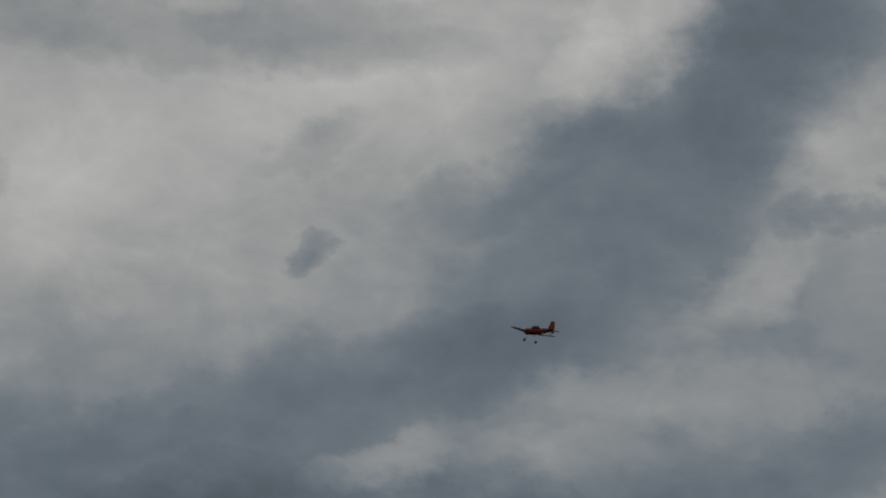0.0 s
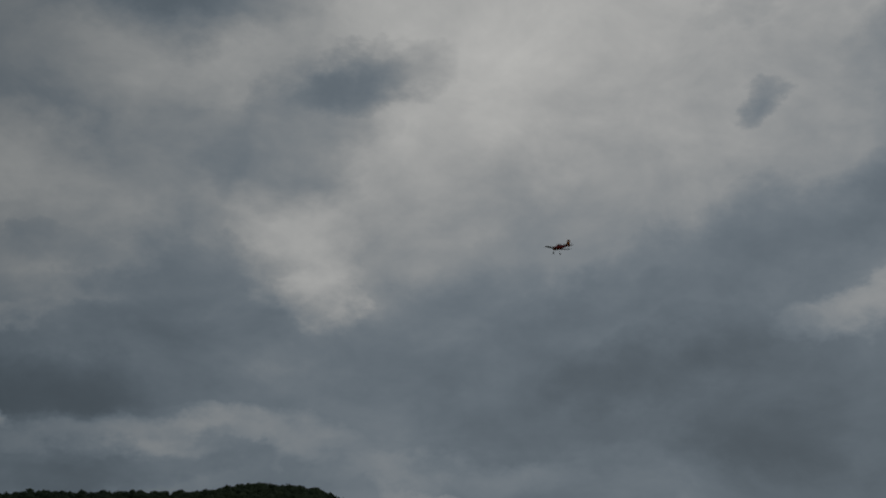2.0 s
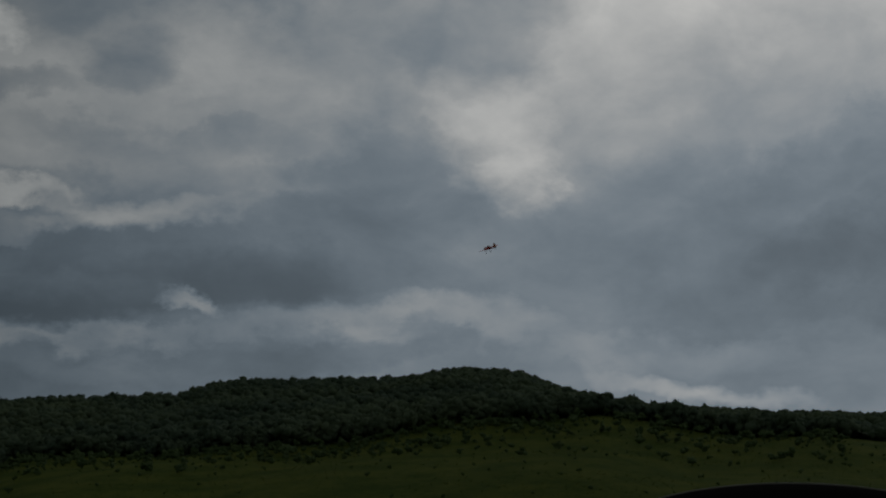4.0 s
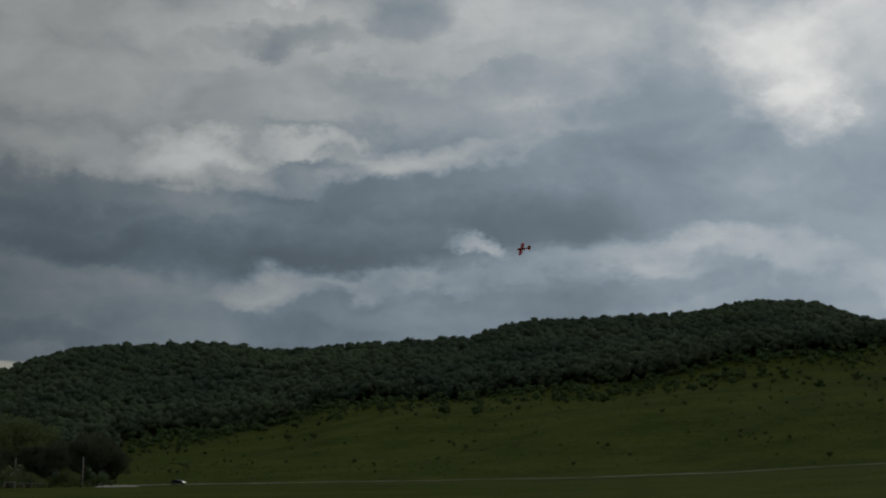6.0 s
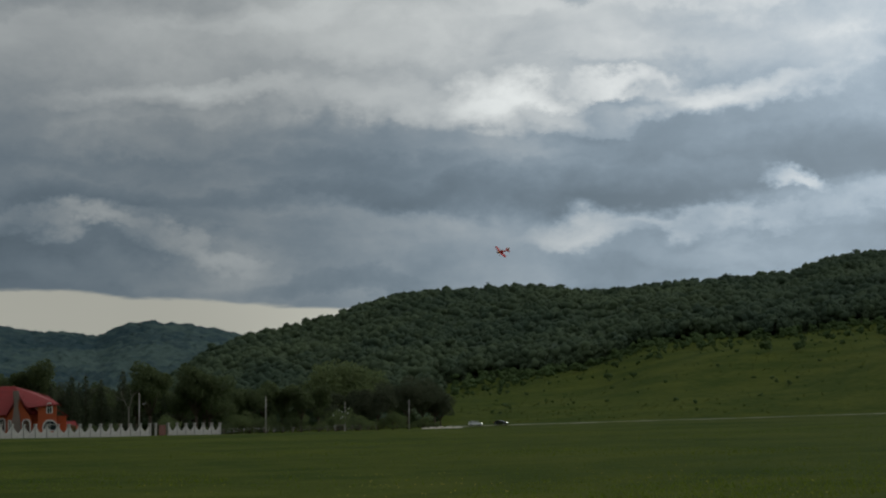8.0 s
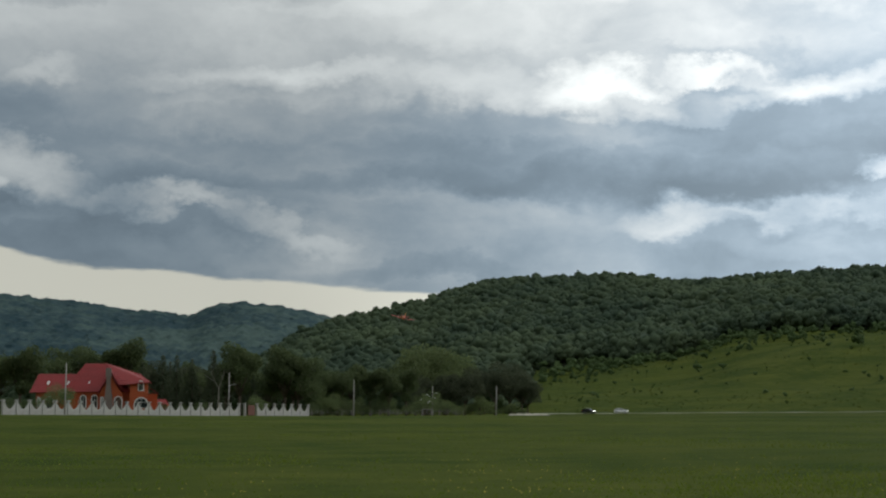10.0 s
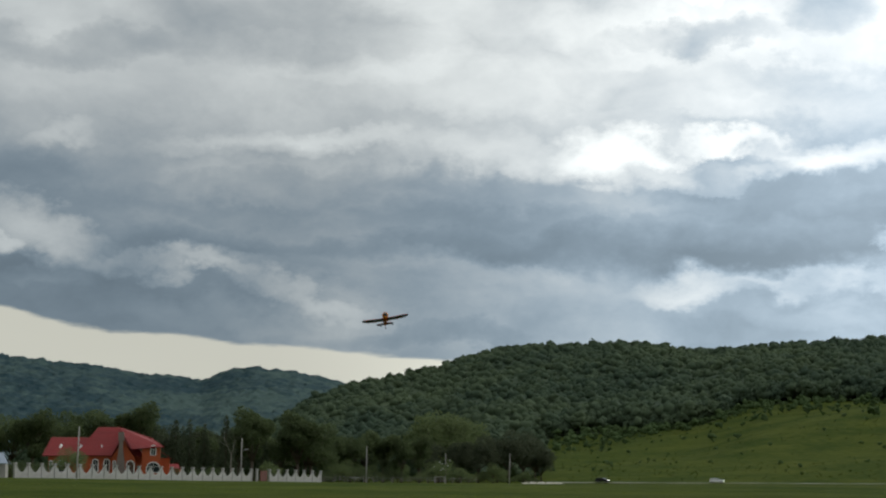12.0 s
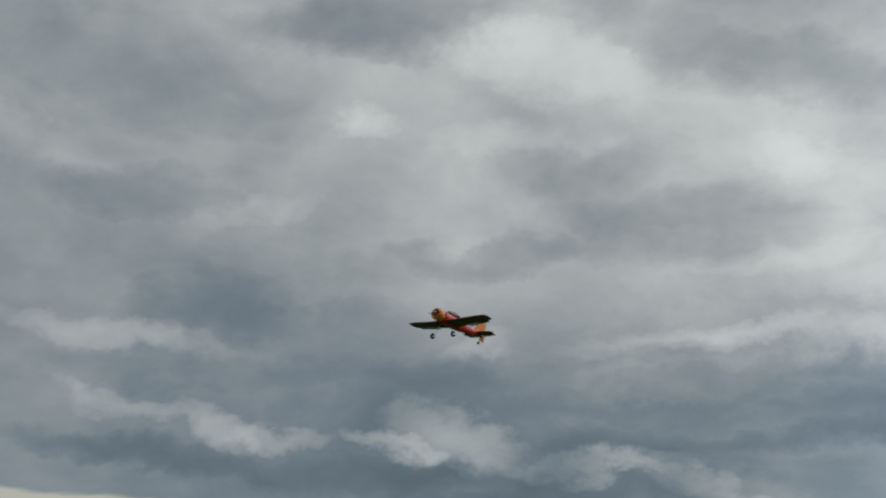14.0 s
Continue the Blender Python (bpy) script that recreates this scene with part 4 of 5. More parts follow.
def build_house():
    at = polar(-11.2, 276)
    house = thing("house", "orange-walled country house with a large red tiled roof", "house", Matrix.Translation(at + Vector((0, 0, 0.45))) @ pose(0, 0, 0, 0, 0, 9))
    # main block, low wing, gabled end
    part("main_wall", a_box(-4.0, 0, -1.1, 5.2, 8.5, 3.35), PLASTER, house)
    part("wing_wall", a_box(-9.3, 0.9, -1.1, -4.004, 7.5, 3.15), PLASTER, house)
    e, yf, yb, top = 3.2, -0.55, 9.05, 7.75
    roof_tiles("roof_front", house, (-5.2, yf, e), (5.6, yf, e), (1.5, 4.2, top), (-1.85, 4.2, top))
    roof_tiles("roof_back", house, (5.6, yb, e), (-5.2, yb, e), (-1.85, 4.3, top), (1.5, 4.3, top))
    roof_tiles("roof_end", house, (-5.2, yb, e), (-5.2, yf, e), (-1.85, 4.2, top), (-1.85, 4.3, top))
    roof_tiles("wing_roof_front", house, (-10.2, 0.3, 3.15), (-4.2, 0.3, 3.15), (-3.2, 4.0, 6.1), (-9.1, 4.0, 6.1))
    roof_tiles("wing_roof_back", house, (-4.2, 8.0, 3.15), (-10.2, 8.0, 3.15), (-9.1, 4.1, 6.1), (-3.2, 4.1, 6.1))
    roof_tiles("wing_roof_end", house, (-10.2, 8.0, 3.15), (-10.2, 0.3, 3.15), (-9.1, 4.0, 6.1), (-9.1, 4.1, 6.1))
    # two-storey end block, roofed by the main hip
    part("end_wall", a_box(5.2, -1.2, -1.1, 8.0, 7.4, 4.6), PLASTER, house)
    part("side_annexe", a_box(8.0, 1.0, -1.1, 9.5, 6.0, 2.9), PLASTER, house)
    roof_tiles("end_roof_front", house, (3.6, -1.7, 4.2), (8.5, -1.7, 4.6), (6.6, 3.6, 6.1), (1.5, 4.2, top))
    roof_tiles("end_roof_side", house, (8.5, -1.7, 4.6), (8.5, 8.0, 4.6), (1.5, 4.4, top), (6.6, 3.6, 6.1))
    roof_tiles("annexe_roof", house, (9.8, 0.7, 2.75), (9.8, 6.3, 2.75), (8.05, 6.3, 3.9), (8.05, 0.7, 3.9))
    # swept porch gable beside the chimney
    bm = bmesh.new()
    slab(bm, [(0.6, -1.5, -0.5), (4.2, -1.5, -0.5), (4.2, -1.5, 2.7), (2.9, -1.5, 4.6), (2.3, -1.5, 6.0), (1.7, -1.5, 4.8), (0.6, -1.5, 3.1)], 2.6, (0, 1, 0))
    part("porch_wall", bm, PLASTER, house)
    roof_tiles("porch_roof", house, (4.9, -1.9, 2.75), (4.9, 2.6, 2.75), (3.1, 2.6, 4.6), (3.1, -1.9, 4.6))
    roof_tiles("porch_roof", house, (3.1, -1.9, 4.6), (3.1, 2.6, 4.6), (2.35, 2.6, 6.3), (2.35, -1.9, 6.3))
    roof_tiles("porch_roof", house, (0.3, 2.6, 2.9), (0.3, -1.9, 2.9), (2.35, -1.9, 6.3), (2.35, 2.6, 6.3))
    bm = bmesh.new()
    loft(bm, [[(x * w + 1.95, y * 0.55 - 1.85, z) for x, y in ((-1, -1), (1, -1), (1, 1), (-1, 1))] for z, w in ((-1.0, 0.75), (2.2, 0.62), (4.4, 0.32), (6.7, 0.30))])
    chimney = part("chimney", bm, STONE, house, "tapered grey stone chimney")
    part("chimney_cap", a_box(1.5, -2.5, 5.5, 2.4, -1.2, 6.9, bevel=0.05), STONE, chimney)
    # openings
    for x in (-2.0, 0.0 - 0.25):
        arched_window(house, x, -0.003, 0.7, 1.05, 2.1)
    arched_window(house, -7.2, 0.897, 0.6, 1.25, 2.0)
    arched_window(house, -8.9, 0.897, 0.9, 0.6, 1.6)
    arched_window(house, 7.0, -1.203, 0.6, 2.3, 1.75)
    arched_window(house, 6.95, -1.203, 3.3, 0.95, 1.7)
    door = part("entrance_arch", flat_frame(3.45, -1.503, -0.2, 1.35, 2.75), TRIM, house, "white arched door surround")
    bm = bmesh.new()
    slab(bm, [(px, -1.52, pz) for px, pz in arch_outline(3.45, -0.1, 1.0, 2.45)], 0.05, (0, -1, 0))
    part("door", bm, DOORWOOD, door)
    arched_window(house, 0.95, -1.503, 0.8, 0.55, 1.7)
    for x, y, z in ((-7.5, 2.2, 4.62), (-4.4, 2.0, 4.55), (-1.0, 1.2, 4.68)):
        sky_light = part("skylight", a_box(-0.19, -0.05, -0.45, 0.19, 0.05, 0.45, bevel=0.02), TRIM, house, "pale roof window")
        sky_light.matrix_basis = pose(x, y - 0.12, z + 0.1, -48, 30, 4)
    bm = bmesh.new()
    slab(bm, [(3.9, -0.1, 4.3), (5.6, -0.1, 4.3), (5.3, -0.1, 5.0), (4.2, -0.1, 5.0)], 2.2, (0, 1, 0))
    dormer = part("dormer", bm, ROOFTILE, house, "low red-roofed dormer")
    part("dormer_pane", a_box(4.2, -0.14, 4.42, 5.3, -0.104, 4.85), PANE, dormer)


build_house()


def build_outbuildings():
    shed = thing("garden_shed", "small shed with a low red roof behind the fence", "shed", Matrix.Translation(polar(-9.25, 292)))
    part("wall", a_box(-1.9, -1, -0.3, 1.9, 1, 1.9), PLASTER, shed)
    bm = bmesh.new()
    slab(bm, [(-2.1, -1.3, 1.85), (2.1, -1.3, 1.85), (1.5, 0, 2.7), (-1.5, 0, 2.7)], 0.08, (0, 0.4, 0.9))
    slab(bm, [(-2.1, 1.3, 1.85), (2.1, 1.3, 1.85), (1.5, 0.02, 2.7), (-1.5, 0.02, 2.7)], 0.08, (0, -0.4, 0.9))
    part("roof", bm, ROOFTILE, shed)
    barn = thing("outbuilding", "outbuilding with a pale blue-grey tin roof", "shed", Matrix.Translation(polar(-15.25, 258)) @ pose(0, 0, 0, 0, 0, 10))
    part("wall", a_box(-4, 0, -0.3, 3.6, 5, 2.1), CONCRETE, barn)
    roof = bmesh.new()
    slab(roof, [(-4.4, -0.5, 2.0), (4.0, -0.5, 2.0), (3.0, 2.5, 3.6), (-4.4, 2.5, 3.6)], 0.08, (0, -0.4, 0.9))
    slab(roof, [(-4.4, 5.5, 2.0), (4.0, 5.5, 2.0), (3.0, 2.52, 3.6), (-4.4, 2.52, 3.6)], 0.08, (0, 0.4, 0.9))
    part("roof", roof, TINROOF, barn)
    for k in range(8):
        part("rib", a_box(-4.2 + k * 1.0, -0.45, 0, -4.14 + k * 1.0, 2.9, 0.05), TINROOF, barn).matrix_basis = pose(0, 0, 2.32, 28, 0, 0)
    frame_ = thing("goal_frame", "small pale metal frame standing by the bushes", "frame", Matrix.Translation(polar(-0.32, 330)))
    for a, b in (((-0.9, 0, 0), (-0.9, 0, 1.2)), ((0.9, 0, 0), (0.9, 0, 1.2)), ((-0.93, 0, 1.2), (0.93, 0, 1.2))):
        bm = bmesh.new()
        tube(bm, a, b, 0.06, 0.06, 6)
        part("bar", bm, CONCRETE, frame_)


build_outbuildings()


def build_field_fence():
    """Thin stakes with two wires between the concrete fence and the end of the belt."""
    ends = polar(-4.15, 306), polar(0.9, 352)
    fence = thing("wire_fence", "low fence of thin weathered stakes with wires", "fence", Matrix.Translation(ends[0]))
    stakes = [ends[0].lerp(ends[1], k / 17) for k in range(18)]
    tops = []
    for k, p in enumerate(stakes):
        foot = Vector((p.x, p.y, height_at(p.x, p.y))) - ends[0]
        h = 1.15 + 0.2 * math.sin(k * 2.3)
        bm = bmesh.new()
        tube(bm, foot - Vector((0, 0, 0.3)), foot + Vector((0.05 * math.sin(k * 1.3), 0, h)), 0.06, 0.05, 6)
        part("stake", bm, DEADWOOD, fence)
        tops.append(foot)
    for lift in (0.5, 0.95):
        bm = bmesh.new()
        for a, b in zip(tops, tops[1:]):
            tube(bm, a + Vector((0, 0, lift)), b + Vector((0, 0, lift)), 0.008, 0.008, 4)
        part("wire", bm, STEEL, fence)


build_field_fence()


def build_elder():
    """A flowering bush with flat white umbels."""
    bush = thing("flowering_bush", "light green bush with flat white flower heads", "bush", Matrix.Translation(polar(-0.25, 345)))
    bm = bmesh.new()
    lobes, sizes, heads = [], [], []
    for k in range(9):
        tip = Vector((1.9 * math.cos(k * 2.4) * (0.4 + 0.06 * k), 1.6 * math.sin(k * 2.4) * (0.4 + 0.06 * k), 1.5 + 0.32 * k))
        tube(bm, (0, 0, -0.2), tip, 0.05, 0.02, 6)
        lobes.append(tip)
        sizes.append((0.9, 0.9, 0.7))
        heads.append(tip + Vector((0.5 * math.cos(k), -0.8, 0.45)))
    part("stem", bm, BARK, bush)
    leaf_cloud("crown", lobes, sizes, 1800, 0.10, PALELEAF, bush, 41)
    for c in heads[2:]:
        bm = bmesh.new()
        bmesh.ops.create_icosphere(bm, subdivisions=2, radius=0.14, matrix=Matrix.Translation(c) @ Matrix.Diagonal((1.2, 1.0, 0.55, 1)))
        part("flower_head", bm, TRIM, bush, "flat white flower head", True)


build_elder()


# ---- road, gravel ----
def strip(name, mat, label, a0, a1, dist, width, lift, wobble):
    n = 60
    verts = []
    for k in range(n + 1):
        a = a0 + (a1 - a0) * k / n
        d = dist(a) + wobble * math.sin(k * 0.7)
        w = width * (0.85 + 0.15 * math.sin(k * 1.9))
        for q in (-w / 2, w / 2):
            verts.append(polar(a, d + q, lift))
    faces = [(2 * k, 2 * k + 1, 2 * k + 3, 2 * k + 2) for k in range(n)]
    ob = mesh_from(name, verts, faces, mat)
    return tagged(ob, label, "road", kind="structure")


strip("road", DIRTROAD, "pale dirt road crossing the foot of the meadow", 3.2, 40, lambda a: R_ROAD + 4, 4.5, 0.25, 0.4)


def build_gravel_heap():
    bm = bmesh.new()
    rings = []
    for k in range(29):
        u = k / 28
        a = 2.4 + 1.4 * u
        mid = polar(a, 392 + 14 * u)
        h = 0.12 + 0.55 * math.sin(math.pi * u) ** 0.5 * (0.55 + 0.45 * math.sin(k * 1.7) * math.cos(k * 0.6))
        away = Vector((mid.x, mid.y, 0)).normalized()
        rings.append([mid - away * 2.2 - Vector((0, 0, 0.3)), mid - away * 0.9 + Vector((0, 0, h * 0.75)), mid + Vector((0, 0, h)), mid + away * 1.1 + Vector((0, 0, h * 0.7)), mid + away * 2.2 - Vector((0, 0, 0.3))])
    loft(bm, rings)
    tagged(part("gravel_heap", bm, GRAVEL), "long low heap of pale gravel at the end of the belt", "gravel")


build_gravel_heap()


# ---- vehicles ----
def build_car(name, label, paint, lit, length=4.3, width=1.72):
    """Hatchback, nose towards +x."""
    car = thing(name, label, "car")
    h, w = length / 2, width / 2
    side = [(-h, 0.32), (-h - 0.02, 0.75), (-h + 0.12, 0.98), (-h + 0.55, 1.38), (-h + 1.2, 1.47), (-0.1, 1.46), (0.45, 1.36), (1.15, 0.98), (h - 0.25, 0.82), (h, 0.62), (h, 0.32)]
    bm = bmesh.new()
    loft(bm, [[(x * k, y, 0.32 + (z - 0.32) * q) for x, z in side] for y, k, q in ((-w, 0.97, 0.62), (-w * 0.96, 1.0, 0.70), (-w * 0.78, 1.0, 0.99), (0, 1.0, 1.02), (w * 0.78, 1.0, 0.99), (w * 0.96, 1.0, 0.70), (w, 0.97, 0.62))])
    part("body", bm, paint, car, smooth=False)
    bm = bmesh.new()
    cabin = [(-h + 0.35, 0.96), (-h + 0.70, 1.34), (-0.1, 1.36), (0.40, 1.28), (0.92, 0.98)]
    slab(bm, [(x, -w * 0.97, z * 0.985) for x, z in cabin], w * 1.94, (0, 1, 0))
    part("side_windows", bm, CARGLASS, car, "dark side windows")
    bm = bmesh.new()
    slab(bm, [(0.48, -w * 0.7, 1.385), (1.16, -w * 0.74, 1.02), (1.16, w * 0.74, 1.02), (0.48, w * 0.7, 1.385)], 0.02, (0.4, 0, 0.9))
    part("windscreen", bm, CARGLASS, car)
    for x in (-h + 0.75, h - 0.8):
        for y in (-w + 0.08, w - 0.08):
            bm = bmesh.new()
            tube(bm, (x, y - 0.1, 0.31), (x, y + 0.1, 0.31), 0.31, 0.31, 20)
            wheel = part("wheel", bm, RUBBER, car, smooth=False)
            bm = bmesh.new()
            tube(bm, (x, y - 0.115, 0.31), (x, y + 0.115, 0.31), 0.19, 0.19, 14)
            part("rim", bm, STEEL, wheel)
    for y in (-w + 0.28, w - 0.28):
        part("headlight", a_box(h - 0.16, y - 0.17, 0.58, h + 0.03, y + 0.17, 0.76, bevel=0.03), HEADLIGHT if lit else STEEL, car, "bright headlight")
        part("tail_light", a_box(-h - 0.04, y - 0.14, 0.72, -h + 0.1, y + 0.14, 0.92, bevel=0.02), MODELRED, car)
    part("bumper", a_box(h - 0.12, -w * 0.9, 0.3, h + 0.06, w * 0.9, 0.52, bevel=0.04), DARKTRIM, car)
    return car


def road_pose(azimuth, yaw_off=0.0):
    p = polar(azimuth, R_ROAD + 4, 0.27)
    return Matrix.Translation(p) @ pose(0, 0, 0, 0, 0, -azimuth + yaw_off)


parked = build_car("parked_car", "dark hatchback stopped on the dirt road, headlights lit", BLACKPAINT, True)
parked.matrix_basis = road_pose(5.06, -28)
mover = build_car("silver_car", "silver hatchback driving along the dirt road, headlights lit", SILVERPAINT, True)


def build_open_boot_car():
    """A dark saloon parked close by with its boot lid raised."""
    at = polar(34.2, 9.0)
    car = thing("saloon_car", "dark saloon car parked on the grass with its boot lid raised", "car", Matrix.Translation(at) @ pose(0, 0, 0, 0, 0, -34.2 + 90))
    side = [(-0.3, 0.25), (-0.34, 0.6), (-0.25, 0.88), (0.55, 0.95), (1.0, 1.32), (2.4, 1.36), (3.1, 0.98), (4.2, 0.82), (4.25, 0.25)]
    bm = bmesh.new()
    loft(bm, [[(x, y, 0.25 + (z - 0.25) * q) for x, z in side] for y, q in ((-0.84, 0.64), (-0.8, 0.72), (-0.62, 0.99), (0, 1.01), (0.62, 0.99), (0.8, 0.72), (0.84, 0.64))])
    part("body", bm, BLACKPAINT, car)
    bm = bmesh.new()
    slab(bm, [(0.75, -0.76, 0.95), (1.1, -0.74, 1.24), (2.35, -0.74, 1.27), (2.95, -0.76, 0.95)], 1.52, (0, 1, 0))
    part("side_windows", bm, CARGLASS, car)
    for x in (0.35, 3.3):
        for y in (-0.74, 0.74):
            bm = bmesh.new()
            tube(bm, (x, y - 0.1, 0.3), (x, y + 0.1, 0.3), 0.3, 0.3, 20)
            wheel = part("wheel", bm, RUBBER, car)
            bm = bmesh.new()
            tube(bm, (x, y - 0.11, 0.3), (x, y + 0.11, 0.3), 0.18, 0.18, 14)
            part("rim", bm, STEEL, wheel)
    for y in (-0.62, 0.62):
        part("tail_light", a_box(-0.37, y - 0.15, 0.6, -0.28, y + 0.15, 0.78, bevel=0.02), MODELRED, car)
    # the lid stands up; its inner face looks at the field
    lid_bm = bmesh.new()
    rows = []
    for k in range(25):
        v = math.sin(math.pi * (k / 24 - 0.5))
        y = 0.78 * v
        arch = 1.97 - 0.10 * abs(v) ** 2.0 - 0.02 * abs(v) ** 8
        deep = 0.05 + 0.16 * (1 - abs(v) ** 2.2) ** 0.8 + 0.2 * (1 - abs(v) ** 1.2) ** 2
        rows.append([(0.02 + deep * 0.5, y, arch - deep), (0.0, y, arch - 0.55 * deep), (-0.04, y, arch - 0.035), (-0.02, y, arch), (0.05, y, arch - 0.004), (0.10 + deep * 0.5, y, arch - deep + 0.02)])
    loft(lid_bm, rows)
    lid = part("boot_lid", lid_bm, DARKTRIM, car, "raised dark boot lid", True)
    for y in (-0.5, 0.5):
        bm = bmesh.new()
        tube(bm, (0.62, y, 0.9), (0.55, y, 1.4), 0.018, 0.018, 8)
        tube(bm, (0.55, y, 1.4), (0.2, y, 1.62), 0.018, 0.018, 8)
        part("lid_hinge", bm, DARKTRIM, car)
    rim = bmesh.new()
    pts = [Vector((-0.03, -0.78 + 1.56 * k / 16, 1.972 - 0.10 * abs(k / 8 - 1) ** 2.0 - 0.02 * abs(k / 8 - 1) ** 8)) for k in range(17)]
    for a, b in zip(pts, pts[1:]):
        tube(rim, a, b, 0.004, 0.004, 6)
    part("rim_trim", rim, CHROME, lid, "thin bright lid edge")
    bm = bmesh.new()
    slab(bm, [(-0.075, 0.235, 1.88), (-0.075, -0.235, 1.88), (0.03, -0.18, 1.55), (0.03, 0.18, 1.55)], 0.03, (-0.95, 0, -0.3))
    panel = part("inner_panel", bm, LIDPANEL, lid, "pale metal inner panel")
    bm = bmesh.new()
    slab(bm, [(-0.085, 0.55, 1.815), (-0.085, 0.24, 1.865), (-0.078, 0.24, 1.825), (-0.078, 0.55, 1.80)], 0.006, (-1, 0, 0))
    part("inner_strip", bm, STEEL, lid)
    for y, r in ((0.08, 0.03), (-0.05, 0.035)):
        bm = bmesh.new()
        tube(bm, (-0.05, y, 1.825), (-0.135, y, 1.81), r, r * 0.8, 12)
        part("lock_bolt", bm, CHROME, panel)
    bm = bmesh.new()
    tube(bm, (-0.135, 0.015, 1.84), (-0.115, 0.03, 1.74), 0.02, 0.05, 10)
    part("latch", bm, DARKTRIM, panel, "black latch")


build_open_boot_car()


# ---- model aeroplane, nose towards +y ----
def ellipse(y, w, zt, zb, n=20, sq=1.0):
    zc, h = (zt + zb) / 2, (zt - zb) / 2
    return [(w * math.copysign(abs(math.cos(a)) ** sq, math.cos(a)), y, zc + h * math.copysign(abs(math.sin(a)) ** sq, math.sin(a))) for a in (math.tau * k / n for k in range(n))]


def aerofoil(x, y_lead, chord, z, thick, n=9):
    top, low = [], []
    for k in range(n):
        u = (1 - math.cos(math.pi * k / (n - 1))) / 2
        t = thick * chord * (2.97 * math.sqrt(u) - 1.26 * u - 3.52 * u * u + 2.84 * u ** 3 - 1.02 * u ** 4)
        top.append((x, y_lead - chord * u, z + t * 0.62))
        low.append((x, y_lead - chord * u, z - t * 0.42 - 0.0006))
    return top + low[::-1]


def surface(name, parent, stations, upper, lower, label=""):
    """A wing-like surface; faces that look up wear the first film, those that look down the second."""
    bm = bmesh.new()
    loft(bm, [aerofoil(*s) for s in stations])
    bmesh.ops.recalc_face_normals(bm, faces=bm.faces)
    for f in bm.faces:
        f.material_index = 1 if f.normal.z < 0.0 else 0
    return part(name, bm, [upper, lower], parent, label, True)


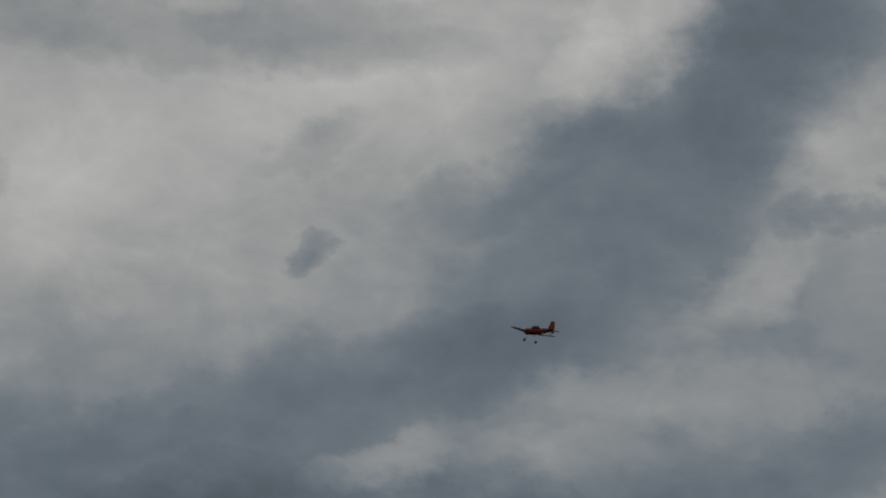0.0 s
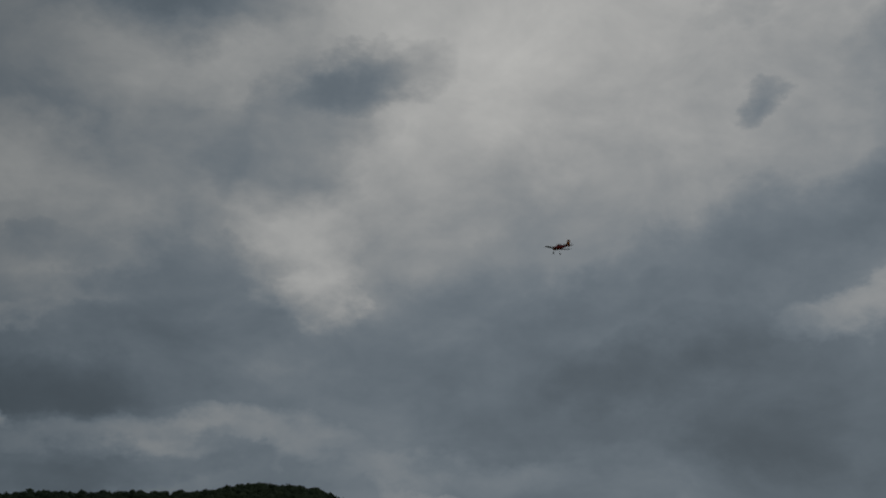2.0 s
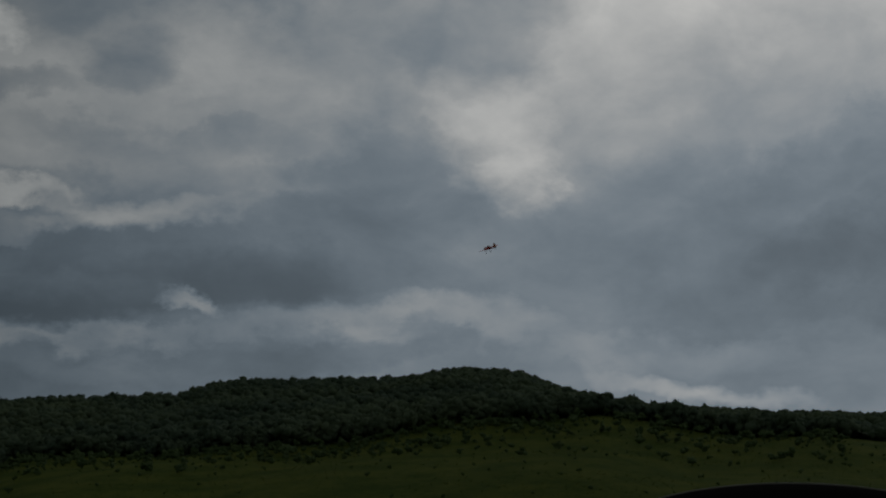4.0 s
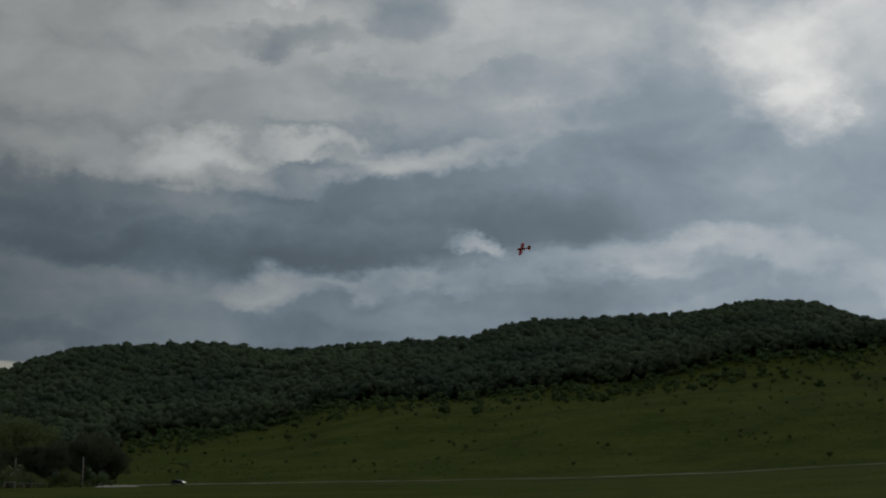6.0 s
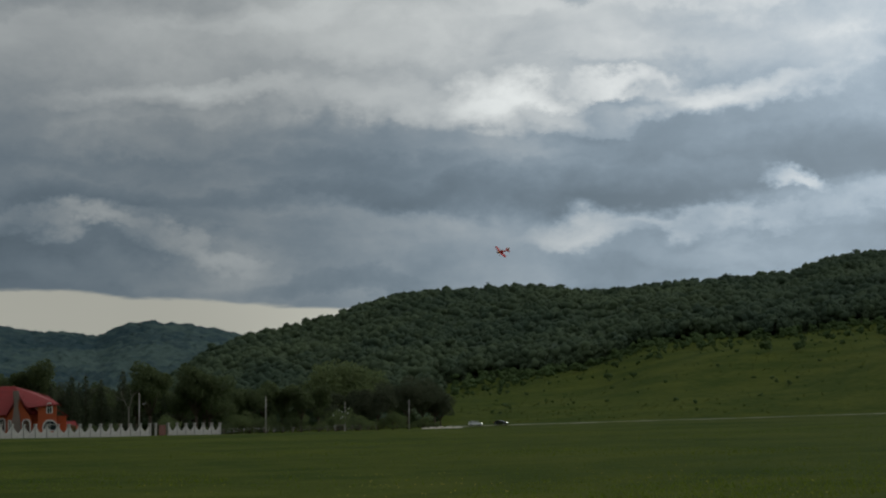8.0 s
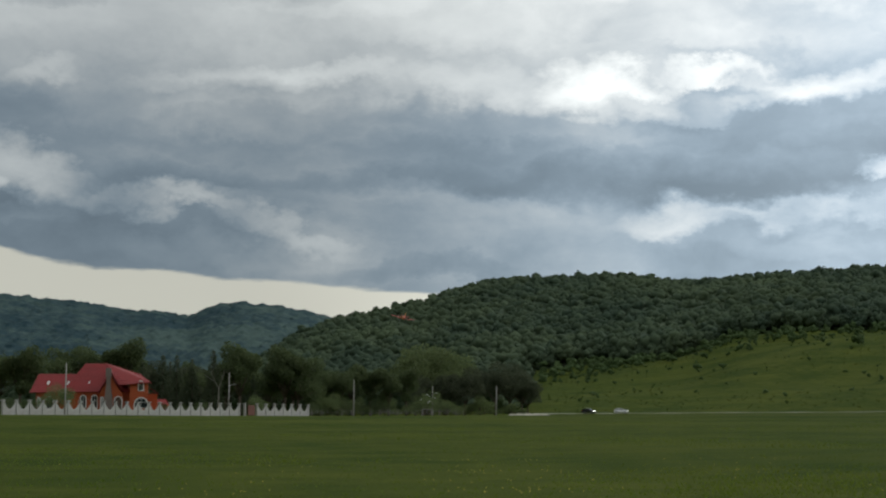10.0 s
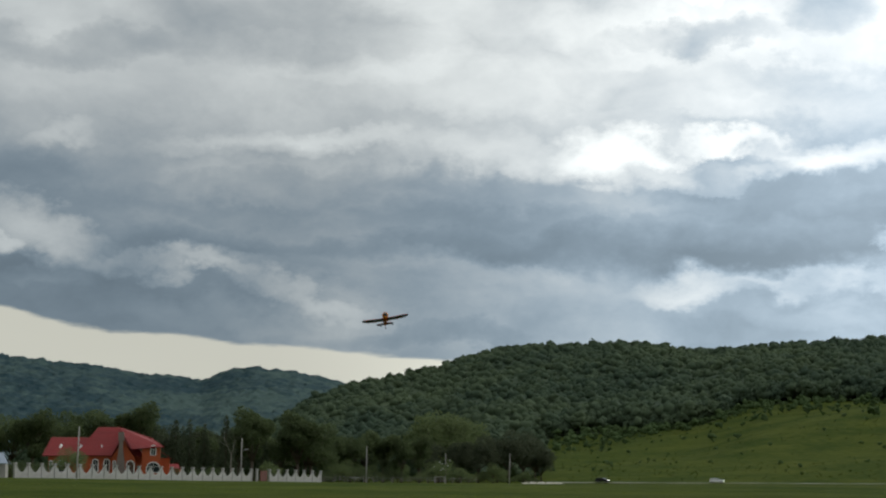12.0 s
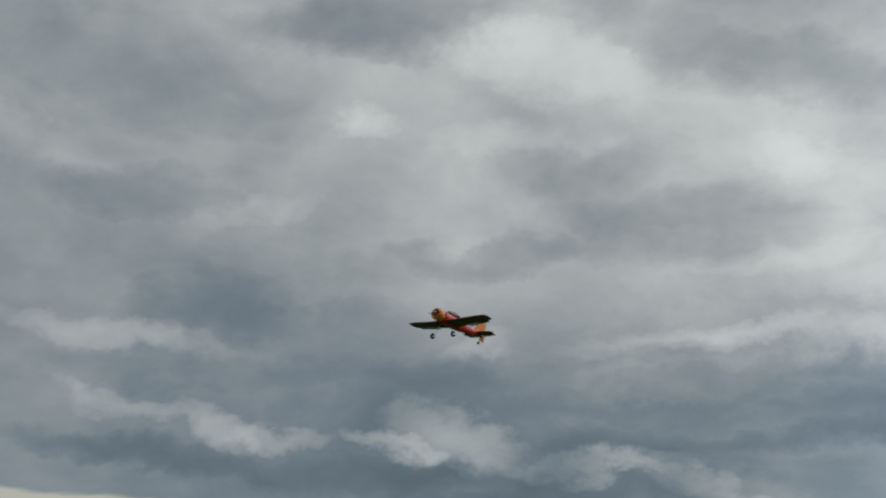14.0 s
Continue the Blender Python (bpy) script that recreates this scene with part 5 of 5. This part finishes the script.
def build_aeroplane():
    plane = thing("model_aeroplane", "red and yellow low-wing radio-controlled aeroplane in flight", "model aeroplane")
    bm = bmesh.new()
    loft(bm, [ellipse(*s, sq=0.85) for s in ((0.27, 0.086, 0.082, -0.088), (0.18, 0.088, 0.088, -0.098), (0.02, 0.086, 0.092, -0.104), (-0.18, 0.076, 0.084, -0.09), (-0.4, 0.056, 0.068, -0.056), (-0.62, 0.034, 0.05, -0.022), (-0.78, 0.014, 0.04, 0.0))])
    part("fuselage", bm, MODELRED, plane, "red film-covered fuselage", True)
    bm = bmesh.new()
    loft(bm, [ellipse(*s) for s in ((0.275, 0.093, 0.09, -0.094), (0.33, 0.096, 0.092, -0.096), (0.385, 0.09, 0.086, -0.09), (0.405, 0.074, 0.07, -0.074), (0.40, 0.06, 0.056, -0.06), (0.36, 0.058, 0.054, -0.058))])
    cowl = part("cowl", bm, MODELYELLOW, plane, "rounded yellow engine cowl", True)
    bm = bmesh.new()
    tube(bm, (0, 0.355, -0.002), (0, 0.385, -0.002), 0.05, 0.046, 16)
    part("cowl_opening", bm, MODELNAVY, cowl, "dark engine opening")
    bm = bmesh.new()
    loft(bm, [ellipse(y, r, r, -r, 14) for y, r in ((0.386, 0.026), (0.42, 0.024), (0.445, 0.015), (0.455, 0.004))])
    spinner = part("spinner", bm, STEEL, plane, "", True)
    bm = bmesh.new()
    for s in (1, -1):
        loft(bm, [[(s * x, 0.415 + c * 0.25, c), (s * x, 0.418, 0), (s * x, 0.415 - c * 0.25, -c), (s * x, 0.412, 0)] for x, c in ((0.02, 0.004), (0.07, 0.006), (0.11, 0.005), (0.135, 0.002))])
    part("propeller", bm, DARKTRIM, plane)
    bm = bmesh.new()
    loft(bm, [ellipse(*s, n=16) for s in ((0.16, 0.02, 0.095, 0.07), (0.11, 0.052, 0.135, 0.06), (0.03, 0.058, 0.155, 0.06), (-0.08, 0.055, 0.152, 0.06), (-0.17, 0.044, 0.13, 0.06), (-0.24, 0.014, 0.085, 0.06))])
    canopy = part("canopy", bm, CANOPY, plane, "smoked bubble canopy", True)
    for y, top in ((0.1, 0.138), (-0.02, 0.158), (-0.12, 0.147)):
        bm = bmesh.new()
        loft(bm, [ellipse(y + d, 0.058, top, 0.06, 16) for d in (-0.005, 0.005)])
        part("canopy_rib", bm, MODELORANGE, canopy)
    for s in (-1, 1):
        tips = [(0.06, 0.21, 0.325, -0.06, 0.13), (0.3, 0.195, 0.285, -0.045, 0.125), (0.6, 0.175, 0.255, -0.022, 0.12), (0.71, 0.158, 0.228, -0.014, 0.11), (0.745, 0.135, 0.185, -0.010, 0.09), (0.757, 0.09, 0.10, -0.008, 0.06)]
        wing = surface("wing", plane, [(s * x, y, c, z, th) for x, y, c, z, th in tips], MODELRED, MODELNAVY, "tapered wing, red above and dark navy below")
        surface("aileron", wing, [(s * x, -0.098 + k, 0.045, -0.052 + (x - 0.25) * 0.07, 0.16) for x, k in ((0.28, 0.0), (0.66, 0.03))], MODELRED, MODELNAVY)
        surface("tailplane", plane, [(s * x, y, c, 0.04, 0.09) for x, y, c in ((0.012, -0.58, 0.17), (0.15, -0.60, 0.145), (0.25, -0.62, 0.11), (0.28, -0.645, 0.06))], MODELRED, MODELNAVY, "tailplane half, red above and dark below")
        surface("elevator", plane, [(s * x, y, 0.07, 0.04, 0.10) for x, y in ((0.02, -0.752), (0.15, -0.747), (0.255, -0.735))], MODELRED, MODELNAVY)
        bm = bmesh.new()
        tube(bm, (s * 0.10, 0.12, -0.075), (s * 0.19, 0.155, -0.262), 0.004, 0.003, 6)
        leg = part("undercarriage_leg", bm, STEEL, plane)
        bm = bmesh.new()
        loft(bm, [[(s * 0.20 + x, 0.155 + r * math.cos(a), -0.272 + r * math.sin(a)) for a in (math.tau * k / 20 for k in range(20))] for x, r in ((-0.014, 0.026), (-0.017, 0.038), (-0.008, 0.043), (0.008, 0.043), (0.017, 0.038), (0.014, 0.026))])
        wheel = part("wheel", bm, RUBBER, plane, "black rubber main wheel", True)
        bm = bmesh.new()
        tube(bm, (s * 0.20 - 0.018, 0.155, -0.272), (s * 0.20 + 0.018, 0.155, -0.272), 0.018, 0.018, 12)
        part("hub", bm, STEEL, wheel)
    bm = bmesh.new()
    slab(bm, [(-0.009, -0.55, 0.05), (-0.009, -0.62, 0.17), (-0.009, -0.655, 0.265), (-0.009, -0.69, 0.285), (-0.009, -0.725, 0.285), (-0.009, -0.725, 0.04)], 0.018, (1, 0, 0))
    part("fin", bm, MODELYELLOW, plane, "yellow tail fin")
    bm = bmesh.new()
    slab(bm, [(-0.007, -0.73, -0.06), (-0.007, -0.73, 0.285), (-0.007, -0.785, 0.282), (-0.007, -0.825, 0.23), (-0.007, -0.84, 0.06), (-0.007, -0.82, -0.06)], 0.014, (1, 0, 0))
    part("rudder", bm, MODELYELLOW, plane, "yellow rudder")
    bm = bmesh.new()
    tube(bm, (0, -0.66, 0.0), (0, -0.70, -0.09), 0.003, 0.003, 6)
    part("tail_leg", bm, STEEL, plane)
    bm = bmesh.new()
    tube(bm, (-0.009, -0.705, -0.105), (0.009, -0.705, -0.105), 0.022, 0.022, 14)
    part("tail_wheel", bm, RUBBER, plane)
    return plane


aeroplane = build_aeroplane()


# ---- grass of the field ----
def build_grass():
    n = 80000
    a = np.radians(rng.uniform(-18, 38, n))
    r = 30 + 150 * rng.uniform(0, 1, n) ** 1.5
    x, y = r * np.sin(a), r * np.cos(a)
    drift = np.sin(x * 0.23 + 2.2 * np.sin(y * 0.07 + 0.5)) + np.sin(y * 0.16 + 1.7 * np.sin(x * 0.09))
    sown = (drift > 0.7) | (rng.uniform(0, 1, n) < 0.18)
    x, y = x[sown], y[sown]
    n = len(x)
    z = ground_height(x, y)
    turn = rng.uniform(0, math.tau, n)
    patch = np.sin(x * 0.35 + 2 * np.sin(y * 0.11)) * np.sin(y * 0.21) > 0.3
    h = rng.uniform(0.02, 0.07, n) * np.where(patch, 1.6, 1.0)
    w = rng.uniform(0.012, 0.035, n)
    lean = rng.normal(0, 0.05, (n, 2))
    p0 = np.stack([x - w * np.cos(turn), y - w * np.sin(turn), z - 0.02], 1)
    p1 = np.stack([x + w * np.cos(turn), y + w * np.sin(turn), z - 0.02], 1)
    p2 = np.stack([x + lean[:, 0], y + lean[:, 1], z + h], 1)
    tagged(mesh_from("grass_tufts", np.stack([p0, p1, p2], 1).reshape(-1, 3), np.arange(n * 3).reshape(-1, 3), BLADE), "short green meadow grass with paler tufts", "grass", kind="stuff")
    # yellow flowers in loose drifts
    n = 420
    a, r = np.radians(rng.normal(3.0, 7.0, n)), 33 + 22 * rng.uniform(0, 1, n) ** 1.5
    x, y = r * np.sin(a), r * np.cos(a)
    keep = np.sin(x * 0.9) + np.sin(y * 1.3 + 1) > 0.5
    x, y = x[keep], y[keep]
    c = np.stack([x, y, ground_height(x, y) + 0.11], 1)
    v = c[:, None] + np.array([[0.022, 0, 0], [0, 0.022, 0.01], [-0.022, 0, 0], [0, -0.022, -0.01]])[None]
    tagged(mesh_from("meadow_flowers", v.reshape(-1, 3), np.arange(len(c) * 4).reshape(-1, 4), FLOWER), "small yellow flowers scattered in the grass", "flowers", kind="stuff")


build_grass()


# ---- what moves ----
def fly(x, y, z, heading, pitch, bank):
    """Pose of the aeroplane: heading from north to east, nose up, right wing down."""
    return Matrix.Translation((x, y, z)) @ Euler((0, 0, radians(-heading))).to_matrix().to_4x4() @ Euler((radians(pitch), 0, 0)).to_matrix().to_4x4() @ Euler((0, radians(bank), 0)).to_matrix().to_4x4()


def motions():
    walk(aeroplane, [
        (0.0, fly(34.5, 29.8, 14.78, 10, 12, -1)),
        (0.5, fly(37.9, 39.2, 16.3, 8, 12, -8)),
        (1.0, fly(40.5, 48.0, 17.8, 5, 13, -14)),
        (1.5, fly(42.4, 56.0, 19.5, 1, 8, -8)),
        (2.0, fly(44.3, 65.1, 20.7, -4, 4, -3)),
        (2.5, fly(45.9, 74.9, 20.6, -7, 2, 0)),
        (3.6, fly(48.2, 96.5, 20.9, -11, 2, -16)),
        (4.8, fly(47.6, 115.8, 20.5, -18, 3, -38)),
        (5.0, fly(48.1, 120.0, 21.0, -22, 2, -41)),
        (5.5, fly(45.4, 129.9, 21.1, -37, 2, -45)),
        (6.0, fly(41.2, 138.5, 20.7, -52, -2, -51)),
        (6.5, fly(34.8, 143.5, 19.5, -73, -1, -53)),
        (7.0, fly(27.6, 146.7, 18.7, -94, -1, -55)),
        (7.5, fly(19.9, 145.3, 17.4, -112, -5, -52)),
        (8.0, fly(13.1, 142.5, 15.8, -122, -10, -43)),
        (8.5, fly(7.1, 141.5, 13.7, -133, -15, -36)),
        (9.4, fly(0.4, 124.5, 9.6, -158, -9, -24)),
        (10.2, fly(-2.4, 101.5, 7.0, -178, -5, -10)),
        (11.0, fly(-2.7, 79.8, 6.3, -185, 0, -4)),
        (11.5, fly(-2.3, 66.0, 6.3, -183, 8, -1)),
        (12.0, fly(-2.1, 55.3, 6.8, -182, 13, 10)),
        (12.5, fly(-2.2, 47.5, 7.5, -177, 14, 19)),
        (13.0, fly(-2.9, 39.4, 7.5, -165, 13, 21)),
        (13.5, fly(-4.2, 31.5, 7.2, -157, 9, 11)),
        (14.0, fly(-6.17, 24.9, 7.13, -156, 11, -3.5)),
    ])
    walk(mover, [(t, road_pose(a)) for t, a in ((0, -3.6), (3.5, 0.0), (7.0, 3.3), (7.5, 3.73), (8.0, 4.2), (8.5, 4.68), (11.0, 7.33), (11.5, 8.05), (12.0, 8.80), (14.0, 11.8))])


motions()
